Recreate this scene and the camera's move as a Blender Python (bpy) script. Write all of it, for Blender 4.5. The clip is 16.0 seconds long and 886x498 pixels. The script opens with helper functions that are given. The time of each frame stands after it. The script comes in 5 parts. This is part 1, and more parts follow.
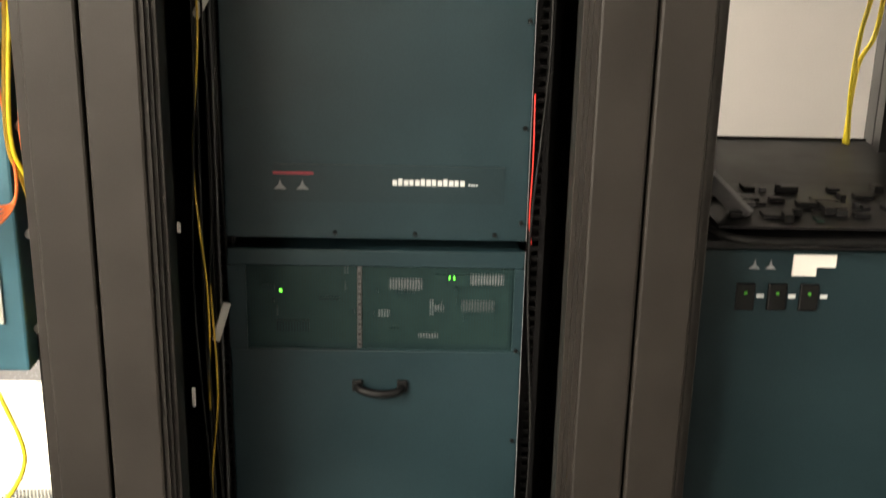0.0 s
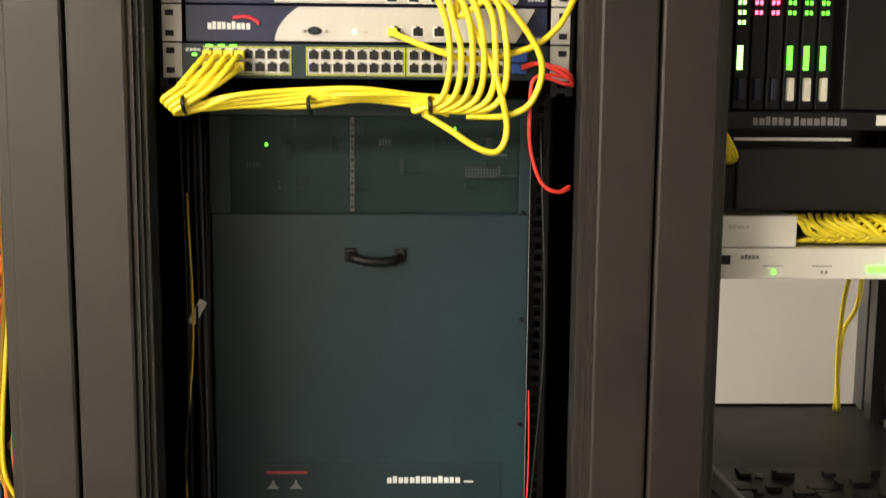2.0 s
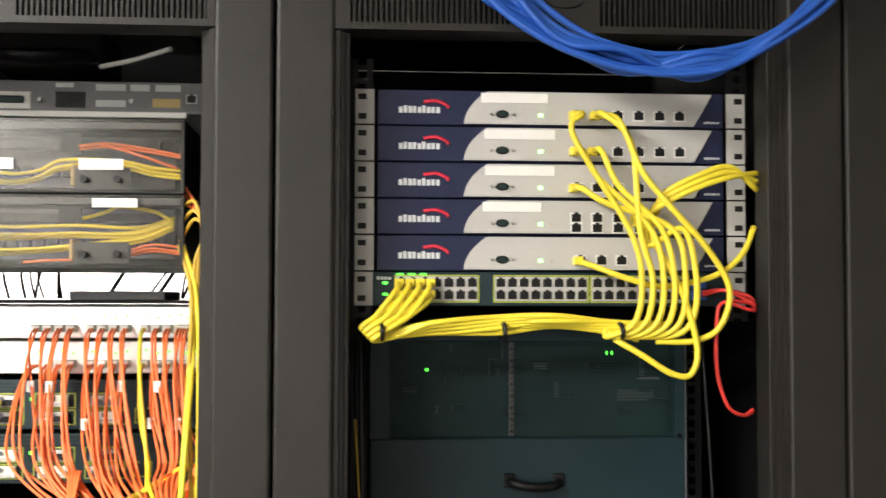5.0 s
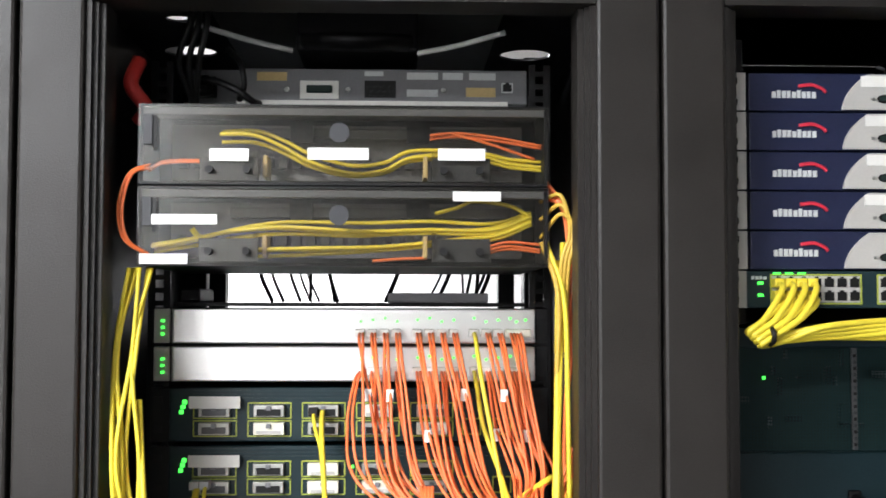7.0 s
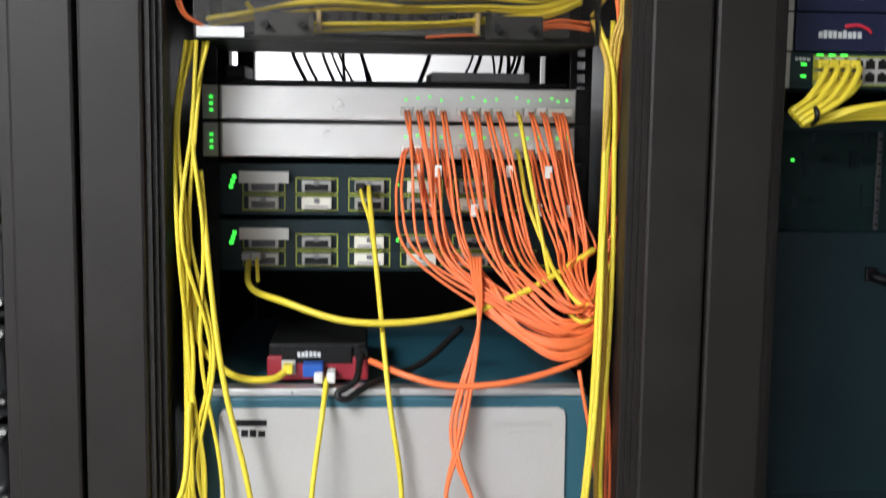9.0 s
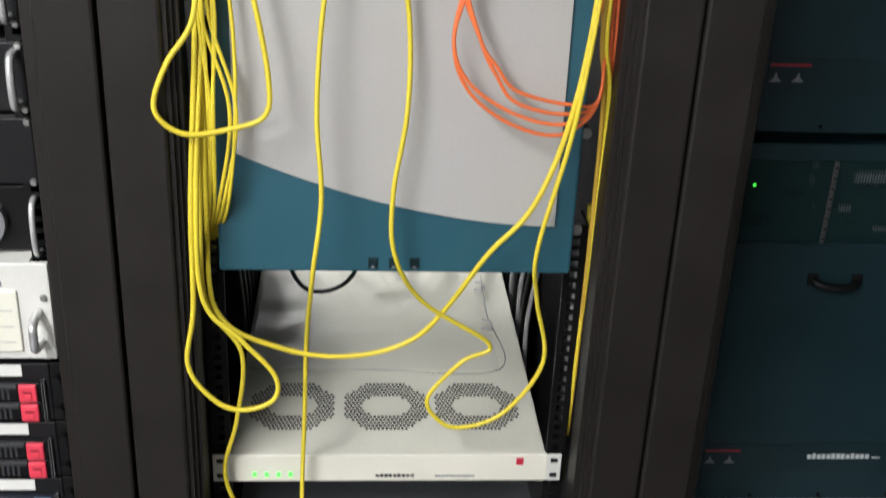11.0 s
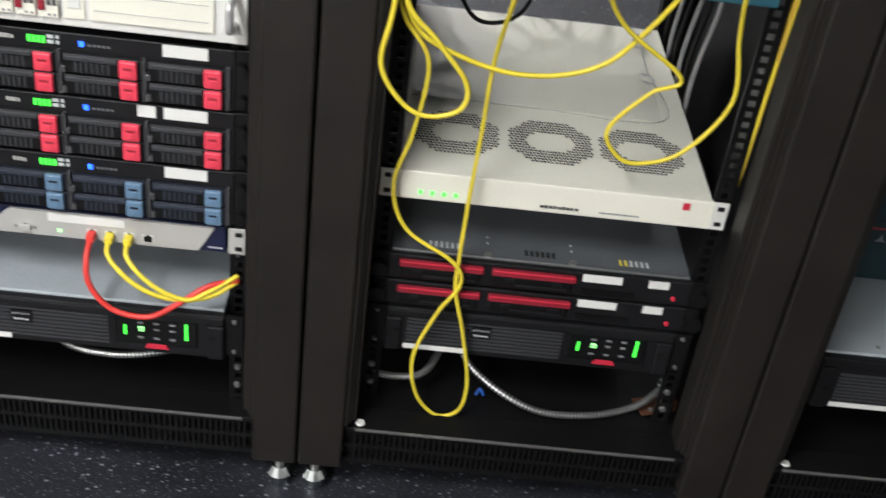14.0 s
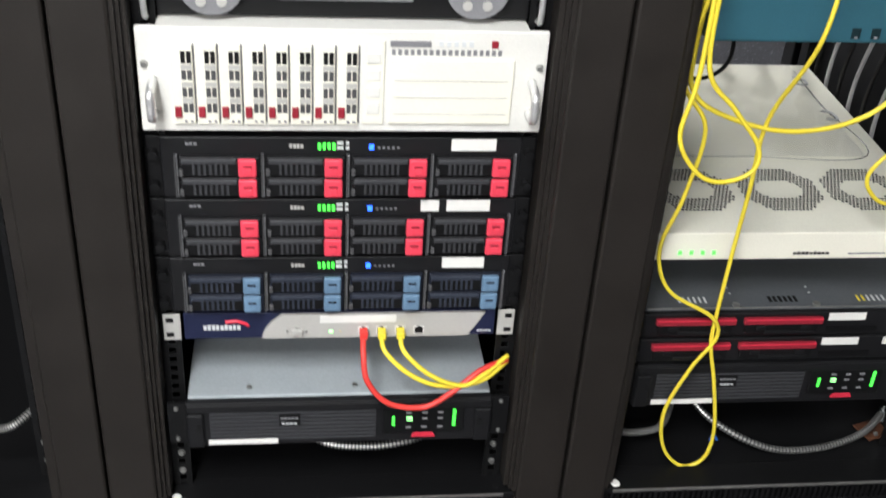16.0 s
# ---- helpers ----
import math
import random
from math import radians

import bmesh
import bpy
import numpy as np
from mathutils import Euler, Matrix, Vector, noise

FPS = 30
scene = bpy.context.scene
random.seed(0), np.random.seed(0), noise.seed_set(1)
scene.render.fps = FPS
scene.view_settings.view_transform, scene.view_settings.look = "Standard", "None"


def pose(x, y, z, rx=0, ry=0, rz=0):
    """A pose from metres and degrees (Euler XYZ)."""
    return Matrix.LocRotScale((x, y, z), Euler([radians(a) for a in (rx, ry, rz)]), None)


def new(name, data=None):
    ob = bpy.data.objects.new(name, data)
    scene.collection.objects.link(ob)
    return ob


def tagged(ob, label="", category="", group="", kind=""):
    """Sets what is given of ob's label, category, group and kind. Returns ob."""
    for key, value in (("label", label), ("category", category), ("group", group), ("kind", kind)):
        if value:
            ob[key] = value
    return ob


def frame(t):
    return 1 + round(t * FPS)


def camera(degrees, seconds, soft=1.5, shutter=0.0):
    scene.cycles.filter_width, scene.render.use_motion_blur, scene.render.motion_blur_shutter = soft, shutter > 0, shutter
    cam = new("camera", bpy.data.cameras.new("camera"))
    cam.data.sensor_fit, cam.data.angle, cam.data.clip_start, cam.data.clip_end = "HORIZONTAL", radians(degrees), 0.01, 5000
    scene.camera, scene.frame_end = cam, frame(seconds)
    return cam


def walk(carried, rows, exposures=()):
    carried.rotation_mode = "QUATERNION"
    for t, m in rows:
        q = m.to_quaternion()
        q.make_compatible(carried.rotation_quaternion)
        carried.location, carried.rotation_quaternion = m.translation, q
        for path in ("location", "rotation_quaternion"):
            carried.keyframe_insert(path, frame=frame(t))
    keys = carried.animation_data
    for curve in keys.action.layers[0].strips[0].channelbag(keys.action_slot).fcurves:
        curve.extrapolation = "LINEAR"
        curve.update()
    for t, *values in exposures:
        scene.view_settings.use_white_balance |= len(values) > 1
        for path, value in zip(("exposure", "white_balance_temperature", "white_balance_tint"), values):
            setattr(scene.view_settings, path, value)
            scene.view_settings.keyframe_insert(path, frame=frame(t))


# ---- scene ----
cam = camera(41.98, 16.0, shutter=0.4)
PATH = [
    (0.0, pose(0.0676, -1.4201, 1.5103, 71.926, -1.201, -0.742)),
    (0.5, pose(0.0491, -1.4142, 1.5597, 74.867, -1.125, -1.630)),
    (1.0, pose(0.0446, -1.4130, 1.6029, 77.985, -1.006, -1.930)),
    (1.5, pose(0.0629, -1.4063, 1.6317, 79.919, -0.821, -1.856)),
    (2.0, pose(0.0519, -1.3921, 1.6482, 81.684, -0.469, -1.738)),
    (2.5, pose(0.0404, -1.3874, 1.6517, 84.525, -0.639, -2.380)),
    (3.0, pose(0.0287, -1.3977, 1.6640, 86.883, -0.500, -2.041)),
    (5.5, pose(-0.3397, -1.3969, 1.6508, 92.734, -0.134, -4.237)),
    (6.0, pose(-0.4563, -1.3750, 1.6409, 92.626, -1.768, -2.704)),
    (6.5, pose(-0.5374, -1.3140, 1.6502, 94.112, 0.351, -1.825)),
    (7.0, pose(-0.5999, -1.2684, 1.6478, 92.915, -0.118, -2.144)),
    (7.5, pose(-0.6298, -1.2605, 1.6409, 92.328, -0.225, -1.839)),
    (8.0, pose(-0.6516, -1.2600, 1.6452, 89.247, -0.156, -2.338)),
    (8.5, pose(-0.6844, -1.2788, 1.6274, 87.026, -0.419, -3.308)),
    (9.0, pose(-0.6893, -1.2999, 1.6186, 83.148, -0.769, -3.507)),
    (9.5, pose(-0.6888, -1.3215, 1.5805, 79.567, -1.260, -3.758)),
    (10.0, pose(-0.7060, -1.3254, 1.5660, 74.198, -1.576, -3.478)),
    (12.5, pose(-0.7167, -1.3440, 1.4252, 56.352, -3.811, -3.915)),
    (13.0, pose(-0.7285, -1.3560, 1.3978, 55.101, -4.009, -3.428)),
    (13.5, pose(-0.7696, -1.3655, 1.4055, 54.534, -4.482, -2.540)),
    (14.0, pose(-0.8798, -1.3658, 1.3867, 55.555, -6.281, 1.216)),
    (14.5, pose(-1.0236, -1.3317, 1.3857, 56.094, -4.876, 0.398)),
    (15.0, pose(-1.1443, -1.3030, 1.3963, 54.516, -5.048, 0.081)),
    (15.5, pose(-1.2666, -1.3128, 1.4049, 54.578, -4.457, -2.777)),
    (16.0, pose(-1.3765, -1.3233, 1.4144, 57.283, -3.357, -6.028)),
]
walk(cam, PATH, [
    (0, 1.1, 7600, 10), (1.0, 0.85, 8100, 10), (2.0, 0.75, 7700, 10), (3, 0.6, 7300, 10), (5.5, 0.4, 6400, 10), (6.5, 0.35, 6000, 10), (7.5, 0.25, 5900, 10),
    (8.5, -0.15, 5850, 10), (10, -0.5, 5950, 10), (12.5, -0.5, 6050, 10), (14, -0.5, 6050, 10), (16, -0.3, 6050, 10)])

# ---- light and exposure ----
world = bpy.data.worlds.new("world")
scene.world = world
world.use_nodes = True
world.node_tree.nodes["Background"].inputs[0].default_value = (0.9, 0.95, 1, 1)
world.node_tree.nodes["Background"].inputs[1].default_value = 0.008


def area(name, x, y, z, sx, sy, power, color=(1, 0.97, 0.92)):
    d = bpy.data.lights.new(name, "AREA")
    d.shape, d.size, d.size_y, d.energy, d.color = "RECTANGLE", sx, sy, power, color
    o = new(name, d)
    o.matrix_world = Matrix.Translation((x, y, z))
    return o


area("ceiling_lamp_aisle", -1.9, -1.75, 2.7, 0.5, 1.2, 135)
area("ceiling_lamp_far", -2.5, -4.4, 2.7, 1.2, 0.6, 205)
area("ceiling_lamp_rear", -1.75, 2.85, 2.7, 0.6, 1.2, 210)


# ---- materials ----
def mat(name, color, rough=0.5, metal=0.0, grain=60.0, amount=0.12, bump=0.05, spec=0.0):
    m = bpy.data.materials.new(name)
    m.use_nodes = True
    n, l = m.node_tree.nodes, m.node_tree.links
    b = n["Principled BSDF"]
    b.inputs["Metallic"].default_value = metal
    b.inputs["Specular IOR Level"].default_value = spec if spec else (0.3 if max(color) < 0.07 else 0.5)
    co = n.new("ShaderNodeTexCoord")
    fine, broad = n.new("ShaderNodeTexNoise"), n.new("ShaderNodeTexNoise")
    fine.inputs["Scale"].default_value, broad.inputs["Scale"].default_value = grain * 6, grain / 8
    fine.inputs["Detail"].default_value = broad.inputs["Detail"].default_value = 4
    for t in (fine, broad):
        l.new(co.outputs["Object"], t.inputs["Vector"])
    add = n.new("ShaderNodeMath")
    add.operation = "ADD"
    l.new(fine.outputs["Fac"], add.inputs[0])
    l.new(broad.outputs["Fac"], add.inputs[1])
    ramp = n.new("ShaderNodeMapRange")
    ramp.inputs["From Min"].default_value, ramp.inputs["From Max"].default_value = 0.6, 1.4
    ramp.inputs["To Min"].default_value, ramp.inputs["To Max"].default_value = 1 - amount, 1 + amount
    l.new(add.outputs[0], ramp.inputs["Value"])
    mul = n.new("ShaderNodeVectorMath")
    mul.operation = "SCALE"
    mul.inputs[0].default_value = color
    l.new(ramp.outputs[0], mul.inputs["Scale"])
    l.new(mul.outputs[0], b.inputs["Base Color"])
    rr = n.new("ShaderNodeMapRange")
    rr.inputs["From Min"].default_value, rr.inputs["From Max"].default_value = 0.3, 0.7
    rr.inputs["To Min"].default_value, rr.inputs["To Max"].default_value = rough * 0.9, min(rough * 1.1, 1)
    l.new(broad.outputs["Fac"], rr.inputs["Value"])
    l.new(rr.outputs[0], b.inputs["Roughness"])
    if bump:
        bp = n.new("ShaderNodeBump")
        bp.inputs["Strength"].default_value, bp.inputs["Distance"].default_value = bump, 0.002
        l.new(fine.outputs["Fac"], bp.inputs["Height"])
        l.new(bp.outputs[0], b.inputs["Normal"])
    return m


def speckled(name, color, chip):
    """Dark vinyl tile with scattered pale chips."""
    m = mat(name, color, 0.32, 0, 55, 0.5)
    n, l = m.node_tree.nodes, m.node_tree.links
    b = n["Principled BSDF"]
    base = b.inputs["Base Color"].links[0].from_socket
    co, warp = n.new("ShaderNodeTexCoord"), n.new("ShaderNodeMapping")
    warp.inputs["Scale"].default_value = (1, 1.7, 1)
    warp.inputs["Rotation"].default_value = (0, 0, 0.5)
    l.new(co.outputs["Object"], warp.inputs[0])
    last = base
    for scale, size, amount in ((45, 0.17, 0.8), (95, 0.2, 0.45), (190, 0.22, 0.3)):
        v, lt, mx = n.new("ShaderNodeTexVoronoi"), n.new("ShaderNodeMapRange"), n.new("ShaderNodeMix")
        v.inputs["Scale"].default_value = scale
        lt.inputs["From Min"].default_value, lt.inputs["From Max"].default_value = size, size * 0.7
        lt.inputs["To Max"].default_value = amount
        mx.data_type = "RGBA"
        l.new(warp.outputs[0], v.inputs["Vector"])
        l.new(v.outputs["Distance"], lt.inputs["Value"])
        l.new(lt.outputs[0], mx.inputs["Factor"])
        l.new(last, mx.inputs["A"])
        mx.inputs["B"].default_value = (*chip, 1)
        last = mx.outputs["Result"]
    l.new(last, b.inputs["Base Color"])
    return m


def glow(name, color, strength):
    m = bpy.data.materials.new(name)
    m.use_nodes = True
    b = m.node_tree.nodes["Principled BSDF"]
    b.inputs["Base Color"].default_value = (*color, 1)
    b.inputs["Emission Color"].default_value = (*color, 1)
    b.inputs["Emission Strength"].default_value = strength
    return m


def clear(name, color, rough, alpha):
    """Thin clear plastic."""
    m = bpy.data.materials.new(name)
    m.use_nodes = True
    n, l = m.node_tree.nodes, m.node_tree.links
    n.remove(n["Principled BSDF"])
    tr, gl, mix = n.new("ShaderNodeBsdfTransparent"), n.new("ShaderNodeBsdfGlossy"), n.new("ShaderNodeMixShader")
    tr.inputs[0].default_value = (*color, 1)
    gl.inputs["Roughness"].default_value = rough
    fr, ga = n.new("ShaderNodeFresnel"), n.new("ShaderNodeMath")
    fr.inputs["IOR"].default_value = 1.45
    ga.operation = "MULTIPLY"
    ga.inputs[1].default_value = alpha
    l.new(fr.outputs[0], ga.inputs[0])
    l.new(ga.outputs[0], mix.inputs[0])
    l.new(tr.outputs[0], mix.inputs[1])
    l.new(gl.outputs[0], mix.inputs[2])
    l.new(mix.outputs[0], n["Material Output"].inputs[0])
    return m


def perforated(name, color, pitch, hole):
    """Sheet metal with a grid of round holes."""
    m = mat(name, color, 0.5, 0.2)
    n, l = m.node_tree.nodes, m.node_tree.links
    b = n["Principled BSDF"]
    co, sc, fr, su, ln = (n.new("ShaderNodeTexCoord"), n.new("ShaderNodeVectorMath"), n.new("ShaderNodeVectorMath"),
                          n.new("ShaderNodeVectorMath"), n.new("ShaderNodeVectorMath"))
    sc.operation, fr.operation, su.operation, ln.operation = "MULTIPLY", "FRACTION", "SUBTRACT", "LENGTH"
    sc.inputs[1].default_value = (1 / pitch, 0, 1 / pitch)
    su.inputs[1].default_value = (0.5, 0, 0.5)
    gt = n.new("ShaderNodeMath")
    gt.operation = "GREATER_THAN"
    gt.inputs[1].default_value = hole
    l.new(co.outputs["Object"], sc.inputs[0])
    l.new(sc.outputs[0], fr.inputs[0])
    l.new(fr.outputs[0], su.inputs[0])
    l.new(su.outputs[0], ln.inputs[0])
    l.new(ln.outputs["Value"], gt.inputs[0])
    l.new(gt.outputs[0], b.inputs["Alpha"])
    return m


FRAME = mat("charcoal_powder_coat", (0.0165, 0.014, 0.012), 0.46, 0, 90, 0.3, 0.15, spec=0.34)
BLACK = mat("black_steel", (0.007, 0.007, 0.0075), 0.45, 0.2)
RAILM = mat("black_rail", (0.012, 0.012, 0.0125), 0.4, 0.5)
STEEL = mat("zinc_steel", (0.42, 0.42, 0.4), 0.35, 0.8, 120, 0.2)
GALV = mat("painted_grey_lid", (0.42, 0.46, 0.48), 0.42, 0.15, 50, 0.12)
TEAL = mat("teal_paint", (0.0105, 0.028, 0.0345), 0.42, 0, 70, 0.18, 0.04)
TEALD = mat("dark_teal_paint", (0.0095, 0.024, 0.029), 0.42, 0, 70, 0.18, 0.04)
PETROL = mat("petrol_panel", (0.03, 0.11, 0.15), 0.4, 0, 70, 0.08, 0.03)
GREYP = mat("pale_grey_panel", (0.5, 0.49, 0.47), 0.42, 0, 50, 0.05, 0.02)
NAVY = mat("navy_plastic", (0.014, 0.018, 0.05), 0.4)
SILVER = mat("silver_grey_plastic", (0.5, 0.49, 0.46), 0.45, 0.1, 60, 0.06)
ALU = mat("brushed_aluminium", (0.82, 0.82, 0.81), 0.3, 0.7, 140, 0.08)
CREAM = mat("cream_paint", (0.85, 0.83, 0.71), 0.38, 0, 60, 0.06)
BEIGE = mat("off_white_plastic", (0.74, 0.73, 0.68), 0.5, 0, 60, 0.06)
WHITE = mat("paper_label", (0.8, 0.79, 0.75), 0.7, 0, 90, 0.05)
TAPE = mat("masking_tape", (0.6, 0.45, 0.2), 0.7)
PRINT = mat("grey_print", (0.2, 0.2, 0.21), 0.7)
GRILL = mat("dark_grey_slots", (0.07, 0.07, 0.072), 0.5)
PALE = mat("pale_print", (0.62, 0.64, 0.64), 0.6)
RED = mat("red_plastic", (0.62, 0.03, 0.06), 0.4)
DRED = mat("maroon_plastic", (0.3, 0.02, 0.035), 0.35)
PINK = mat("red_latch", (0.8, 0.06, 0.1), 0.4)
LBLUE = mat("blue_latch", (0.13, 0.22, 0.33), 0.4)
BAY = mat("drive_bay_black", (0.0095, 0.0095, 0.0105), 0.42)
BAYB = mat("drive_bay_blue_black", (0.013, 0.016, 0.026), 0.4)
BAYL = mat("blue_grey_plastic", (0.03, 0.036, 0.052), 0.45)
YEL = mat("yellow_cable_jacket", (0.84, 0.68, 0.045), 0.42, 0, 80, 0.06)
FYEL = mat("thin_yellow_fibre", (0.62, 0.4, 0.05), 0.45)
ORA = mat("orange_cable_jacket", (0.9, 0.2, 0.055), 0.42, 0, 80, 0.08)
REDC = mat("red_cable_jacket", (0.75, 0.05, 0.04), 0.42)
BLUE = mat("blue_cable_jacket", (0.02, 0.1, 0.45), 0.42)
BLKC = mat("black_cable_jacket", (0.01, 0.01, 0.01), 0.4)
GRYC = mat("grey_cable_jacket", (0.45, 0.45, 0.45), 0.45)
PORT = mat("socket_black", (0.006, 0.006, 0.006), 0.5)
LIME = mat("lime_outline", (0.42, 0.48, 0.06), 0.5)
CARD = mat("green_circuit_board", (0.009, 0.026, 0.021), 0.5, 0, 300, 0.5)
WALLM = mat("white_wall_paint", (0.72, 0.7, 0.68), 0.8, 0, 20, 0.04)
TILE = speckled("dark_speckled_floor", (0.022, 0.023, 0.028), (0.32, 0.33, 0.36))
CHROME = mat("bright_zinc", (0.7, 0.74, 0.74), 0.16, 1.0, 120, 0.1, 0.02)
LEDGE = mat("dark_grey_plastic", (0.045, 0.046, 0.05), 0.45)
RUST = mat("rust_brown_steel", (0.09, 0.035, 0.016), 0.6, 0.2, 90, 0.4)
DLID = mat("dark_grey_lid", (0.13, 0.14, 0.15), 0.36, 0.3, 50, 0.15)
EDGE = mat("pale_steel_edge", (0.16, 0.155, 0.15), 0.4, 0.4)
SMOKE = clear("smoked_acrylic", (0.8, 0.78, 0.73), 0.2, 0.7)
FILM = clear("clear_sheet", (0.96, 0.96, 0.98), 0.12, 1.6)
PERF = perforated("perforated_teal_grille", (0.012, 0.036, 0.038), 0.0042, 0.39)
GREEN = glow("green_led", (0.1, 1.0, 0.07), 1.6)
WLED = glow("pale_green_led", (0.35, 1.0, 0.28), 2.5)
DLED = glow("dim_green_led", (0.05, 0.3, 0.03), 0.1)
RLED = glow("red_led", (1.0, 0.08, 0.18), 4)
BLED = glow("blue_led", (0.03, 0.13, 1.0), 4)


# ---- mesh helpers ----
def box(bm, x0, x1, y0, y1, z0, z1, bevel=0.0):
    r = bmesh.ops.create_cube(bm, size=1, matrix=Matrix.Translation(((x0 + x1) / 2, (y0 + y1) / 2, (z0 + z1) / 2))
                              @ Matrix.Diagonal((abs(x1 - x0), abs(y1 - y0), abs(z1 - z0), 1)))
    if bevel:
        edges = list({e for v in r["verts"] for e in v.link_edges})
        bmesh.ops.bevel(bm, geom=edges, offset=bevel, segments=2, affect="EDGES", profile=0.5)


def disc(bm, x, y, z, r, depth, axis="y", seg=16, r2=None):
    turn = {"y": pose(0, 0, 0, 90), "x": pose(0, 0, 0, 0, 90), "z": Matrix()}[axis]
    bmesh.ops.create_cone(bm, cap_ends=True, segments=seg, radius1=r, radius2=r if r2 is None else r2, depth=depth,
                          matrix=Matrix.Translation((x, y, z)) @ turn)


def plate(bm, pts, y, depth):
    """A flat plate whose outline is given in x and z, its front at y."""
    front = [bm.verts.new((x, y, z)) for x, z in pts]
    back = [bm.verts.new((x, y + depth, z)) for x, z in pts]
    bm.faces.new(front)
    bm.faces.new(back[::-1])
    for i in range(len(pts)):
        j = (i + 1) % len(pts)
        bm.faces.new((front[j], front[i], back[i], back[j]))
    bmesh.ops.recalc_face_normals(bm, faces=bm.faces)


def smooth_line(pts, steps=8):
    pts = [Vector(p) for p in pts]
    q = [pts[0] * 2 - pts[1]] + pts + [pts[-1] * 2 - pts[-2]]
    out = []
    for i in range(1, len(q) - 2):
        a, b, c, d = q[i - 1:i + 3]
        for k in range(steps):
            t = k / steps
            out.append(0.5 * (2 * b + (c - a) * t + (2 * a - 5 * b + 4 * c - d) * t * t + (3 * b - a - 3 * c + d) * t ** 3))
    return out + [pts[-1]]


def tube(bm, pts, r, seg=7, steps=8, flat=1.0):
    line = smooth_line(pts, steps)
    rings, side = [], None
    for i, p in enumerate(line):
        d = (line[min(i + 1, len(line) - 1)] - line[max(i - 1, 0)]).normalized()
        if side is None:
            side = d.orthogonal().normalized()
        side = (side - d * side.dot(d)).normalized()
        up = d.cross(side)
        rings.append([bm.verts.new(p + (side * math.cos(a) + up * math.sin(a) * flat) * r)
                      for a in (2 * math.pi * k / seg for k in range(seg))])
    for a, b in zip(rings, rings[1:]):
        for k in range(seg):
            bm.faces.new((a[k], a[(k + 1) % seg], b[(k + 1) % seg], b[k])).smooth = True
    bm.faces.new(rings[0][::-1])
    bm.faces.new(rings[-1])


def finish(name, bm, material):
    me = bpy.data.meshes.new(name)
    bm.to_mesh(me)
    bm.free()
    me.materials.append(material)
    return new(name, me)


def part(name, bm, material, parent, label=""):
    ob = finish(name, bm, material)
    ob.parent = parent
    base = parent.location if parent.parent is None and parent.type == "EMPTY" else parent["base"]
    ob["base"] = base
    ob.matrix_parent_inverse = Matrix.Translation([-v for v in base]) if parent.type == "EMPTY" else Matrix()
    if label:
        ob["label"] = label
    if material in (SMOKE, FILM, PERF):
        ob.visible_shadow = False
    return ob


def bx(name, x0, x1, y0, y1, z0, z1, material, parent, bevel=0.0, label=""):
    bm = bmesh.new()
    box(bm, x0, x1, y0, y1, z0, z1, bevel)
    return part(name, bm, material, parent, label)


def thing(name, x, y, z, label, category, group="", kind=""):
    ob = new(name)
    ob.empty_display_size = 0.05
    ob.location = (x, y, z)
    return tagged(ob, label, category, group, kind)


def slab(name, x0, x1, y0, y1, z0, z1, material, label, category):
    bm = bmesh.new()
    box(bm, x0, x1, y0, y1, z0, z1)
    return tagged(finish(name, bm, material), label, category, kind="structure")


def cable(name, pts, r, material, label, plugs=(), plug_mat=None, group="", steps=8, flat=1.0):
    bm = bmesh.new()
    tube(bm, pts, r, steps=steps, flat=flat)
    ob = tagged(finish(name, bm, material), label, "cable", group)
    ob["base"] = (0, 0, 0)
    for x, y, z in plugs:
        bx("plug", x - 0.0055, x + 0.0055, y - 0.012, y + 0.008, z - 0.005, z + 0.005, plug_mat or material, ob, 0.001)
    return ob


def screw(x, y, z, parent, r=0.0035, material=None, name="screw"):
    bm = bmesh.new()
    disc(bm, x, y, z, r, 0.004, seg=10, r2=r * 0.7)
    part(name, bm, material or STEEL, parent)


def led(x, y, z, parent, w=0.003, h=0.003, material=None):
    bx("led", x - w / 2, x + w / 2, y - 0.0015, y, z - h / 2, z + h / 2, material or GREEN, parent)


def label_on(x0, x1, y, z0, z1, parent, material=None, name="paper_label"):
    bx(name, x0, x1, y - 0.0012, y, z0, z1, material or WHITE, parent, 0, "white paper label" if material is None else "")


def print_bars(x0, x1, y, z, h, parent, material, n=8, name="lettering"):
    """Unreadable or brand lettering as short bars."""
    bm = bmesh.new()
    w = (x1 - x0) / n
    for i in range(n):
        k = (1.0, 0.8, 0.92, 0.8, 0.98, 0.78, 0.84, 0.9)[(i * 3 + n) % 8]
        g = (0.7, 0.8, 0.74, 0.82)[(i + n) % 4]
        box(bm, x0 + i * w, x0 + (i + g) * w, y - 0.0006, y, z - h / 2, z - h / 2 + h * k)
    part(name, bm, material, parent)


